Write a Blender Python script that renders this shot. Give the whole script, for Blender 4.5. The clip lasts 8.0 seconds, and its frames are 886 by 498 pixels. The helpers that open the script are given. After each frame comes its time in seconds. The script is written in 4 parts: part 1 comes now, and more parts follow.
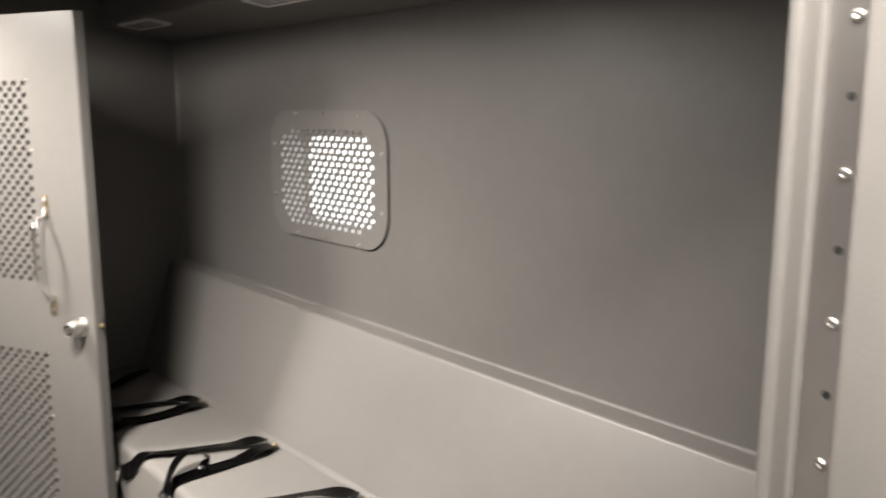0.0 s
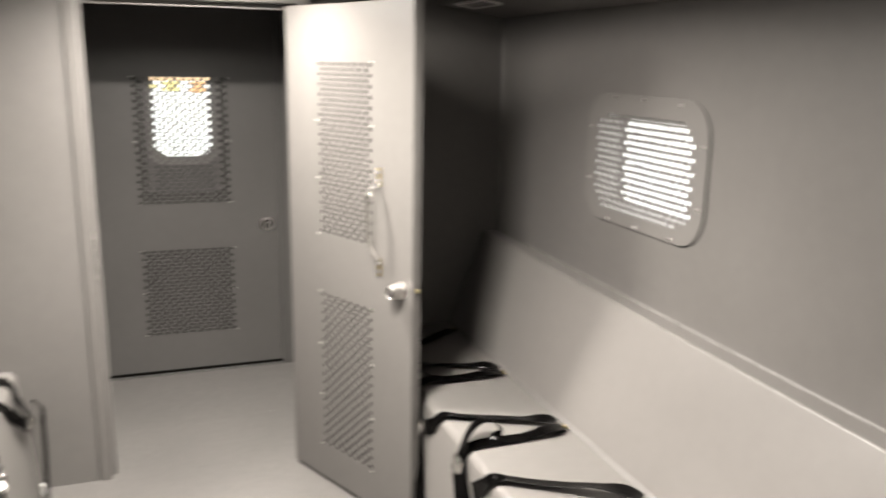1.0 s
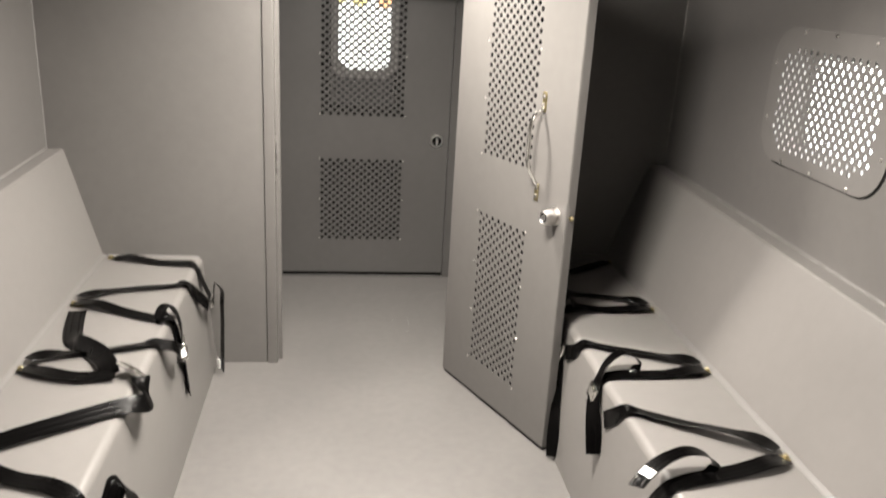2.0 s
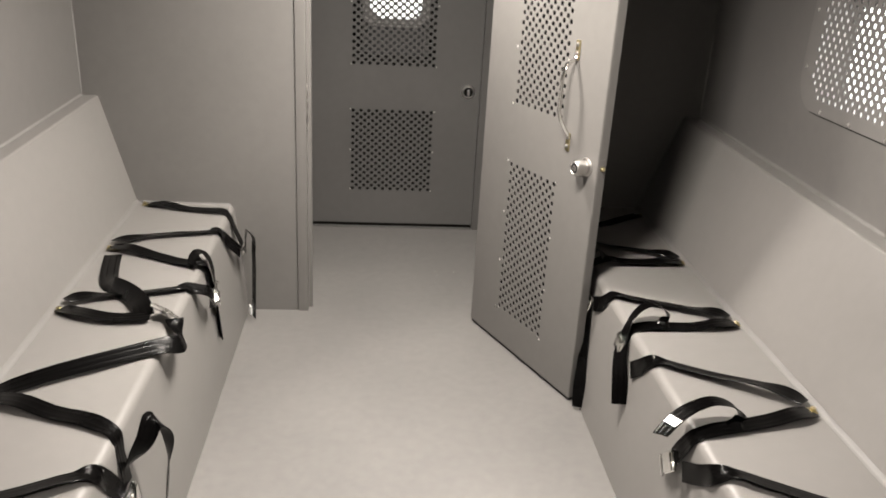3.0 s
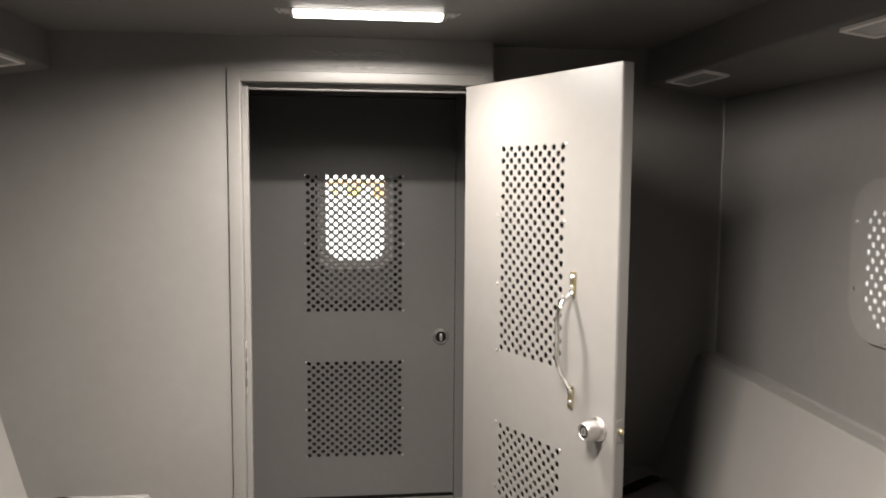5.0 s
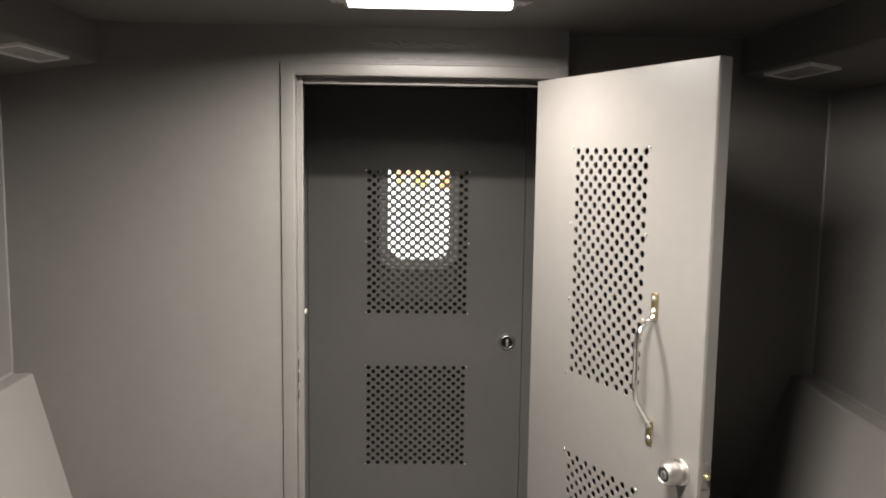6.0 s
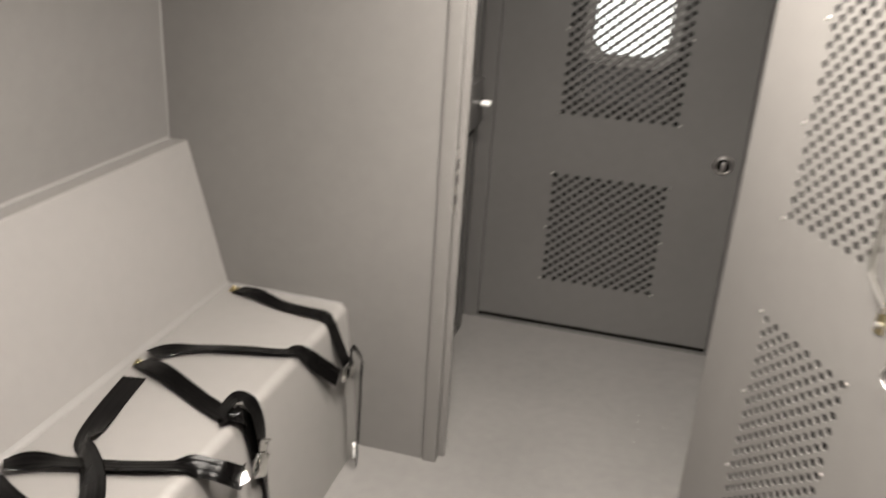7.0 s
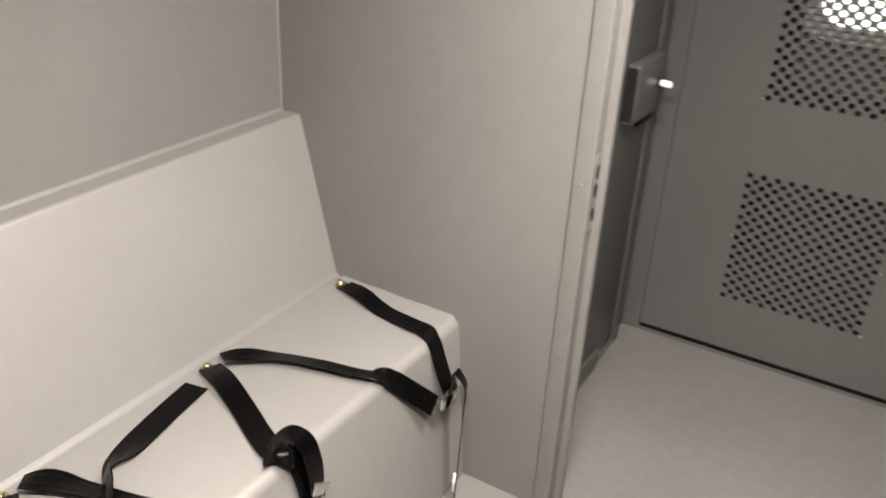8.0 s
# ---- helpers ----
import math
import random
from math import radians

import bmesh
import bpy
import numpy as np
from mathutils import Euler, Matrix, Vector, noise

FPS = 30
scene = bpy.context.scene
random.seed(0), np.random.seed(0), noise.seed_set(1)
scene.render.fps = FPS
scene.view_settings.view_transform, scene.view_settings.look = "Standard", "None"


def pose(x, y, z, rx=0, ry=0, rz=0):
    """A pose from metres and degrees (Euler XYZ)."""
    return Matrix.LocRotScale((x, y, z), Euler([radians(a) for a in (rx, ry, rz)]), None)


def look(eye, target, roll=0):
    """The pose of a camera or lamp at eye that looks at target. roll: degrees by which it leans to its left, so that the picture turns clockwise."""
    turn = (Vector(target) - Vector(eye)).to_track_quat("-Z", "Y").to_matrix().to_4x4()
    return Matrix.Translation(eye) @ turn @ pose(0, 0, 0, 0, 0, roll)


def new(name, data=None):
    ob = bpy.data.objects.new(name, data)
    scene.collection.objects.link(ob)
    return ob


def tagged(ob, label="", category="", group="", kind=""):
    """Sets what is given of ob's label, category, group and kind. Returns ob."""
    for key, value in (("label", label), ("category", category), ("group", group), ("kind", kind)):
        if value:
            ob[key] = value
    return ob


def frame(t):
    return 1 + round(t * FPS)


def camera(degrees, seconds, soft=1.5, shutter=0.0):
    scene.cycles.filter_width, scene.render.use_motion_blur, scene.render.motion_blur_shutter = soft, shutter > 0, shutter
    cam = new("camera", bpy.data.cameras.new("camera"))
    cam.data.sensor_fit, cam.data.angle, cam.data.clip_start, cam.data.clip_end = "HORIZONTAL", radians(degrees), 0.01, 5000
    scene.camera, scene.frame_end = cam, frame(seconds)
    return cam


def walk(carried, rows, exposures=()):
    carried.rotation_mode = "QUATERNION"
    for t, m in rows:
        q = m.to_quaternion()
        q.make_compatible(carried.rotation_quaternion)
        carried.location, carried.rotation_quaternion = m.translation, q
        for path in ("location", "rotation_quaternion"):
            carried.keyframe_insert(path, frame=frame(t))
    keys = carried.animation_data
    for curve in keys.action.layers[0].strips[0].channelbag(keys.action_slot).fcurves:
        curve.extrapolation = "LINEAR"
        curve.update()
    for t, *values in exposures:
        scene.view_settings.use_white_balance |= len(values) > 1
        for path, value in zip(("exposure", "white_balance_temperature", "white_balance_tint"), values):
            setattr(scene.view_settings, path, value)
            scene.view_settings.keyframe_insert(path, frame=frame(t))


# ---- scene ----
cam = camera(57.4, 8.0, soft=1.8, shutter=0.5)
PATH = [
    (0, (-0.145, 0.642, 1.468), (1.168, 2.112, 1.13), 0.1),
    (0.2, (-0.129, 0.66, 1.499), (1.096, 2.193, 1.11), 0.2),
    (0.5, (-0.113, 0.675, 1.527), (0.949, 2.312, 1.092), 0.6),
    (1, (-0.124, 0.67, 1.557), (0.536, 2.503, 1.105), 1.0),
    (1.2, (-0.127, 0.648, 1.568), (0.374, 2.526, 1.099), 1.3),
    (1.5, (-0.117, 0.618, 1.57), (0.223, 2.519, 1.053), 2.2),
    (2, (-0.087, 0.614, 1.555), (0.162, 2.492, 0.917), 3.2),
    (2.2, (-0.073, 0.61, 1.557), (0.154, 2.474, 0.867), 3.4),
    (3.3, (-0.086, 0.602, 1.53), (0.087, 2.45, 0.786), 3.2),
    (3.5, (-0.079, 0.616, 1.536), (0.115, 2.505, 0.907), 2.6),
    (4, (-0.054, 0.742, 1.502), (0.227, 2.691, 1.156), 1.1),
    (4.5, (-0.033, 0.953, 1.453), (0.265, 2.922, 1.26), 0.4),
    (4.7, (-0.022, 1.057, 1.45), (0.252, 3.03, 1.274), 0.4),
    (5.8, (-0.028, 1.284, 1.526), (0.09, 3.27, 1.312), 0.5),
    (6, (0.012, 1.356, 1.524), (0.073, 3.342, 1.297), 0.8),
    (6.5, (0.114, 1.539, 1.505), (0.001, 3.506, 1.162), 3.0),
    (6.8, (0.11, 1.648, 1.484), (-0.202, 3.526, 0.869), 3.4),
    (7, (0.124, 1.756, 1.464), (-0.326, 3.561, 0.731), 3.7),
    (7.3, (0.118, 1.919, 1.46), (-0.448, 3.654, 0.642), 3.7),
    (7.5, (0.124, 1.987, 1.474), (-0.511, 3.682, 0.623), 3.3),
    (7.6, (0.13, 2.023, 1.476), (-0.548, 3.696, 0.614), 3.1),
    (8, (0.173, 2.219, 1.478), (-0.726, 3.771, 0.593), 3.0),
]
EXPOSURES = [(0.0, -0.15), (0.5, 0.0), (1.0, 0.18), (1.6, 0.04), (2.0, 0.0), (2.3, -0.08), (3.2, -0.2), (3.6, -0.2), (4.2, 0.0), (4.6, 0.25), (5.6, -0.3), (6.0, -0.3), (6.5, -0.05), (6.9, -0.04), (7.6, -0.05), (8.0, 0.16)]
walk(cam, [(t, look(eye, target, roll)) for t, eye, target, roll in PATH], EXPOSURES)

# ---- plan, in metres ----
CX = 0.038                 # middle line of the compartment
HW = 1.208                 # half of its width
XL, XR = CX - HW, CX + HW
Y_IN, Y_PART, Y_FAR = 0.885, 3.70, 4.648
CEIL, SEAT, LEDGE = 1.885, 0.46, 0.878
LAMPS = ((3.298, 53.0), (2.430, 92.0), (1.575, 3.0), (0.690, 41.0))   # their places along y and watts; the last two are unseen, added as fill
SPREAD = 166.0             # angle of their beams

# ---- world ----
world = bpy.data.worlds.new("world")
scene.world = world
world.use_nodes = True
world.node_tree.nodes["Background"].inputs[0].default_value = (0.75, 0.8, 0.85, 1)
world.node_tree.nodes["Background"].inputs[1].default_value = 0.3


# ---- materials ----
def paint(name, color, rough=0.4, grain=420.0, bump=0.12, stain=0.05, metallic=0.0, spots=0.0, specular=0.5, spot_color=(0.2, 0.19, 0.18)):
    """Paint, metal or plastic with fine relief, slow stains and small scuffs."""
    m = bpy.data.materials.new(name)
    m.use_nodes = True
    n, k = m.node_tree.nodes, m.node_tree.links.new
    b = n["Principled BSDF"]
    b.inputs["Metallic"].default_value = metallic
    b.inputs["Specular IOR Level"].default_value = specular
    geo = n.new("ShaderNodeNewGeometry")
    big = n.new("ShaderNodeTexNoise")
    big.inputs["Scale"].default_value, big.inputs["Detail"].default_value = 2.3, 5
    k(geo.outputs["Position"], big.inputs["Vector"])
    ramp = n.new("ShaderNodeMapRange")
    ramp.inputs[1].default_value, ramp.inputs[2].default_value = 0.3, 0.7
    ramp.inputs[3].default_value, ramp.inputs[4].default_value = 1 - stain, 1 + stain
    k(big.outputs["Fac"], ramp.inputs[0])
    mul = n.new("ShaderNodeVectorMath")
    mul.operation = "SCALE"
    mul.inputs[0].default_value = color
    mid = n.new("ShaderNodeTexNoise")
    mid.inputs["Scale"].default_value, mid.inputs["Detail"].default_value = 27.7, 6
    k(geo.outputs["Position"], mid.inputs["Vector"])
    ramp2 = n.new("ShaderNodeMapRange")
    ramp2.inputs[1].default_value, ramp2.inputs[2].default_value = 0.3, 0.7
    ramp2.inputs[3].default_value, ramp2.inputs[4].default_value = 1 - stain * 0.7, 1 + stain * 0.7
    k(mid.outputs["Fac"], ramp2.inputs[0])
    both = n.new("ShaderNodeMath")
    both.operation = "MULTIPLY"
    k(ramp.outputs[0], both.inputs[0])
    k(ramp2.outputs[0], both.inputs[1])
    k(both.outputs[0], mul.inputs["Scale"])
    last = mul.outputs[0]
    if spots:
        sp = n.new("ShaderNodeTexNoise")
        sp.inputs["Scale"].default_value, sp.inputs["Detail"].default_value = 38, 8
        k(geo.outputs["Position"], sp.inputs["Vector"])
        cut = n.new("ShaderNodeMapRange")
        cut.inputs[1].default_value, cut.inputs[2].default_value = 0.71, 0.78
        cut.inputs[3].default_value, cut.inputs[4].default_value = 0, spots
        k(sp.outputs["Fac"], cut.inputs[0])
        mix = n.new("ShaderNodeMix")
        mix.data_type = "RGBA"
        k(cut.outputs[0], mix.inputs[0])
        k(last, mix.inputs[6])
        mix.inputs[7].default_value = (*spot_color, 1)
        last = mix.outputs[2]
    k(last, b.inputs["Base Color"])
    fine = n.new("ShaderNodeTexNoise")
    fine.inputs["Scale"].default_value, fine.inputs["Detail"].default_value = grain, 3
    k(geo.outputs["Position"], fine.inputs["Vector"])
    rr = n.new("ShaderNodeMapRange")
    rr.inputs[3].default_value, rr.inputs[4].default_value = max(0.02, rough - 0.08), rough + 0.08
    k(big.outputs["Fac"], rr.inputs[0])
    k(rr.outputs[0], b.inputs["Roughness"])
    if bump:
        bu = n.new("ShaderNodeBump")
        bu.inputs["Strength"].default_value, bu.inputs["Distance"].default_value = bump, 0.002
        k(fine.outputs["Fac"], bu.inputs["Height"])
        k(bu.outputs[0], b.inputs["Normal"])
    return m


def glow(name, color, strength, spread=None):
    """Something that gives off light; spread adds soft blotches of a second colour."""
    m = bpy.data.materials.new(name)
    m.use_nodes = True
    n, k = m.node_tree.nodes, m.node_tree.links.new
    n.remove(n["Principled BSDF"])
    e = n.new("ShaderNodeEmission")
    e.inputs[0].default_value, e.inputs[1].default_value = (*color, 1), strength
    if spread:
        geo, no, ra = n.new("ShaderNodeNewGeometry"), n.new("ShaderNodeTexNoise"), n.new("ShaderNodeValToRGB")
        no.inputs["Scale"].default_value, no.inputs["Detail"].default_value = 2.2, 2
        k(geo.outputs["Position"], no.inputs["Vector"])
        ra.color_ramp.elements[0].position, ra.color_ramp.elements[1].position = 0.36, 0.5
        ra.color_ramp.elements[0].color, ra.color_ramp.elements[1].color = (*spread, 1), (*color, 1)
        k(no.outputs["Fac"], ra.inputs[0])
        k(ra.outputs[0], e.inputs[0])
    k(e.outputs[0], n["Material Output"].inputs[0])
    return m


def glass(name):
    m = bpy.data.materials.new(name)
    m.use_nodes = True
    b = m.node_tree.nodes["Principled BSDF"]
    b.inputs["Base Color"].default_value = (0.95, 0.97, 0.96, 1)
    b.inputs["Roughness"].default_value = 0.03
    b.inputs["Transmission Weight"].default_value = 1
    b.inputs["IOR"].default_value = 1.05
    return m


WALL = paint("grey_wall_paint", (0.112, 0.107, 0.102), 0.44, 263, 0.12, 0.045, specular=0.36)
SHELL = paint("moulded_bench_coating", (0.141, 0.134, 0.1275), 0.42, 303, 0.08, 0.035)
DOOR = paint("pale_door_paint", (0.107, 0.1020, 0.0970), 0.36, 223, 0.12, 0.04, specular=0.32)
SCREEN = paint("pale_screen_paint", (0.134, 0.1285, 0.123), 0.40, 223, 0.12, 0.04, specular=0.32)
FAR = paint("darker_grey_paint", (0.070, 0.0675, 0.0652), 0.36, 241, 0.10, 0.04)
FLOOR = paint("grey_floor_coating", (0.117, 0.112, 0.1065), 0.45, 520, 0.2, 0.09, spots=0.2, spot_color=(0.22, 0.21, 0.2))
CEILING = paint("ceiling_paint", (0.118, 0.1125, 0.107), 0.5, 227, 0.2, 0.03, specular=0.2)
SEAL = paint("sealant", (0.124, 0.1185, 0.113), 0.5, 150, 0.2, 0.04)
GLOSSY = paint("glossy_sealant_and_glint", (0.112, 0.107, 0.102), 0.34, 90, 0.3, 0.05)
BLACK = paint("black_rubber", (0.010, 0.010, 0.010), 0.6, 300, 0.2, 0.2, specular=0.2)
WEB = paint("black_webbing", (0.0011, 0.0010, 0.0010), 0.26, 900, 0.05, 0.15, specular=0.09)
CHROME = paint("chrome", (0.78, 0.77, 0.74), 0.10, 60, 0.04, 0.03, 1.0)
STEEL = paint("satin_steel", (0.56, 0.54, 0.52), 0.33, 300, 0.06, 0.05, 1.0)
BRASS = paint("yellow_zinc", (0.50, 0.43, 0.25), 0.28, 200, 0.08, 0.15, 1.0)
LABEL = paint("white_label", (0.85, 0.85, 0.83), 0.5, 300, 0.02, 0.02)
PALE = paint("pale_light_frame", (0.56, 0.545, 0.525), 0.4, 300, 0.03, 0.02)
LENS = paint("milky_plastic", (0.34, 0.33, 0.315), 0.3, 300, 0.03, 0.02)
SURROUND = paint("grey_window_surround", (0.17, 0.165, 0.16), 0.5, 300, 0.05, 0.05, specular=0.2)
PLATE = paint("dull_metal_plate", (0.44, 0.425, 0.41), 0.5, 300, 0.05, 0.05, specular=0.2)
OFF_LENS = paint("clouded_lens", (0.33, 0.325, 0.32), 0.25, 90, 0.25, 0.1)
SLEEVE = paint("pale_plastic", (0.84, 0.83, 0.81), 0.4, 100, 0.03)
LIT = glow("lit_tube", (1.0, 0.925, 0.845), 12.0)
APRON = paint("apron_plate", (0.055, 0.055, 0.057), 0.16, 300, 0.1, specular=0.3)
# near-black, so the shade of hollows and gaps is in the colour
CORE = paint("near_black_recess", (0.006, 0.0055, 0.005), 0.8, 200, 0.2, 0.2, specular=0.05)
HOLLOW = paint("hollow_shade_board", (0.018, 0.017, 0.016), 0.8, 200, 0.2, 0.2, specular=0.05)
OUTSIDE = glow("bright_outside", (1.0, 0.98, 0.94), 2.6, (0.90, 0.92, 0.90))
OUTSIDE_SIDE = glow("bright_outside_side", (1.0, 0.985, 0.95), 3.7, (0.92, 0.94, 0.95))
PANE = glass("window_glass")


# ---- building helpers ----
def link(name, bm, material, parent=None, smooth=False):
    me = bpy.data.meshes.new(name)
    bmesh.ops.recalc_face_normals(bm, faces=bm.faces[:])
    if smooth:
        for f in bm.faces:
            f.smooth = True
    bm.to_mesh(me)
    bm.free()
    me.materials.append(material)
    if smooth:
        me.set_sharp_from_angle(angle=radians(38))
    ob = new(name, me)
    ob.parent = parent
    return ob


def part(name, bm, material, parent, label="", smooth=True):
    ob = link(name, bm, material, parent, smooth)
    if label:
        ob["label"] = label
    return ob


def thing(name, label, category, at=(0, 0, 0), kind="", group=""):
    e = new(name)
    e.location = at
    e.empty_display_size = 0.05
    return tagged(e, label, category, group, kind)


def box(bm, x0, x1, y0, y1, z0, z1, bevel=0.0, segments=2):
    g = bmesh.ops.create_cube(bm, size=1)
    vs = g["verts"]
    for v in vs:
        v.co = ((x0 + x1) / 2 + v.co.x * (x1 - x0), (y0 + y1) / 2 + v.co.y * (y1 - y0), (z0 + z1) / 2 + v.co.z * (z1 - z0))
    if bevel:
        es = list({e for v in vs for e in v.link_edges})
        bmesh.ops.bevel(bm, geom=es, offset=bevel, segments=segments, profile=0.5, affect="EDGES")
    return bm


def boxed(*a, **k):
    return box(bmesh.new(), *a, **k)


def prism(profile, y0, y1, end=None):
    """A closed profile of (x, z) run along y; end: the profile at y1 where it differs."""
    bm = bmesh.new()
    a = [bm.verts.new((x, y0, z)) for x, z in profile]
    b = [bm.verts.new((x, y1, z)) for x, z in end or profile]
    n = len(profile)
    for i in range(n):
        bm.faces.new((a[i], a[(i + 1) % n], b[(i + 1) % n], b[i]))
    bm.faces.new(a)
    bm.faces.new(b)
    return bm


def rounded(points, radius, steps=5):
    """A profile whose corners with a radius are rounded. radius: one per corner."""
    out = []
    n = len(points)
    for i, p in enumerate(points):
        r = radius[i]
        p = Vector(p)
        if r <= 0:
            out.append(tuple(p))
            continue
        a, b = (Vector(points[i - 1]) - p).normalized(), (Vector(points[(i + 1) % n]) - p).normalized()
        half = math.acos(max(-1, min(1, a.dot(b)))) / 2
        d = r / math.tan(half)
        c = p + (a + b).normalized() * (r / math.sin(half))
        s, e = p + a * d - c, p + b * d - c
        ang0, ang1 = math.atan2(s.y, s.x), math.atan2(e.y, e.x)
        turn = (ang1 - ang0 + math.pi) % (2 * math.pi) - math.pi
        for j in range(steps + 1):
            t = ang0 + turn * j / steps
            out.append((c.x + r * math.cos(t), c.y + r * math.sin(t)))
    return out


def rim(outer, inner, y0, y1):
    """A flat ring across x and z between two outlines with as many points each."""
    bm = bmesh.new()
    rows = [[bm.verts.new((x, y, z)) for x, z in line] for line, y in ((outer, y0), (inner, y0), (inner, y1), (outer, y1))]
    n = len(outer)
    for a, b in zip(rows, rows[1:] + rows[:1]):
        for i in range(n):
            bm.faces.new((a[i], a[(i + 1) % n], b[(i + 1) % n], b[i]))
    return bm


def oblong(x0, x1, z0, z1, r, steps=6):
    return rounded([(x0, z0), (x1, z0), (x1, z1), (x0, z1)], [r] * 4, steps)


def lathe(profile, steps=24):
    """A profile of (radius, height) turned about z."""
    bm = bmesh.new()
    rings = []
    for r, h in profile:
        if r < 1e-6:
            rings.append([bm.verts.new((0, 0, h))])
        else:
            rings.append([bm.verts.new((r * math.cos(2 * math.pi * i / steps), r * math.sin(2 * math.pi * i / steps), h)) for i in range(steps)])
    for a, b in zip(rings, rings[1:]):
        for i in range(steps):
            j = (i + 1) % steps
            if len(a) == 1 and len(b) > 1:
                bm.faces.new((a[0], b[i], b[j]))
            elif len(b) == 1 and len(a) > 1:
                bm.faces.new((a[i], a[j], b[0]))
            elif len(a) > 1:
                bm.faces.new((a[i], a[j], b[j], b[i]))
    return bm


def tube(points, radius, steps=10, fine=6, flat=1.0):
    """A rounded bar along a smooth line."""
    bm = bmesh.new()
    line = smooth_line(points, fine)
    rings = []
    for i, p in enumerate(line):
        t = (line[min(i + 1, len(line) - 1)] - line[max(i - 1, 0)]).normalized()
        u = t.cross(Vector((0.3, 1, 0.1))).normalized()
        w = t.cross(u)
        rings.append([bm.verts.new(p + radius * (math.cos(a) * u + flat * math.sin(a) * w)) for a in (2 * math.pi * q / steps for q in range(steps))])
    for a, b in zip(rings, rings[1:]):
        for i in range(steps):
            bm.faces.new((a[i], a[(i + 1) % steps], b[(i + 1) % steps], b[i]))
    bm.faces.new(rings[0])
    bm.faces.new(rings[-1])
    return bm


def smooth_line(points, fine=6, even=False):
    """A smooth line through the points; its tangents follow the chords, or even steps."""
    p = [Vector(q) for q in points]
    n = len(p)
    d = [1.0 if even else max((p[i + 1] - p[i]).length, 1e-6) for i in range(n - 1)]
    slope = [(p[i + 1] - p[i]) / d[i] for i in range(n - 1)]
    tan = [slope[0]] + [(slope[i - 1] * d[i] + slope[i] * d[i - 1]) / (d[i] + d[i - 1]) for i in range(1, n - 1)] + [slope[-1]]
    out = []
    for i in range(n - 1):
        a, b, u, w = p[i], p[i + 1], tan[i] * d[i], tan[i + 1] * d[i]
        for j in range(fine):
            t = j / fine
            out.append(a * (2 * t ** 3 - 3 * t * t + 1) + u * (t ** 3 - 2 * t * t + t) + b * (3 * t * t - 2 * t ** 3) + w * (t ** 3 - t * t))
    out.append(p[-1])
    return out


def ribbon(points, normals, width=0.050, thick=0.0016, fine=7):
    """Seat belt webbing: a flat band with woven ribs along a smooth line, its flat side along the normals."""
    bm = bmesh.new()
    line, face = smooth_line(points, fine), smooth_line(normals, fine, True)
    across = [-0.5, -0.47, -0.36, -0.3, -0.24, -0.12, -0.06, 0.0, 0.06, 0.12, 0.24, 0.3, 0.36, 0.47, 0.5]
    ribs = [0, 1, 1, 0.45, 1, 1, 0.45, 1, 0.45, 1, 1, 0.45, 1, 1, 0]
    rings = []
    for i, p in enumerate(line):
        t = (line[min(i + 1, len(line) - 1)] - line[max(i - 1, 0)]).normalized()
        side = t.cross(face[i])
        if side.length < 1e-4:
            side = Vector((0, 1, 0))
        side.normalize()
        up = side.cross(t).normalized()
        ring = [bm.verts.new(p + side * width * a + up * thick * r) for a, r in zip(across, ribs)]
        ring += [bm.verts.new(p + side * width * a - up * thick * 0.5) for a in (0.48, 0.0, -0.48)]
        rings.append(ring)
    n = len(rings[0])
    for a, b in zip(rings, rings[1:]):
        for i in range(n):
            bm.faces.new((a[i], a[(i + 1) % n], b[(i + 1) % n], b[i]))
    bm.faces.new(rings[0])
    bm.faces.new(rings[-1])
    return bm


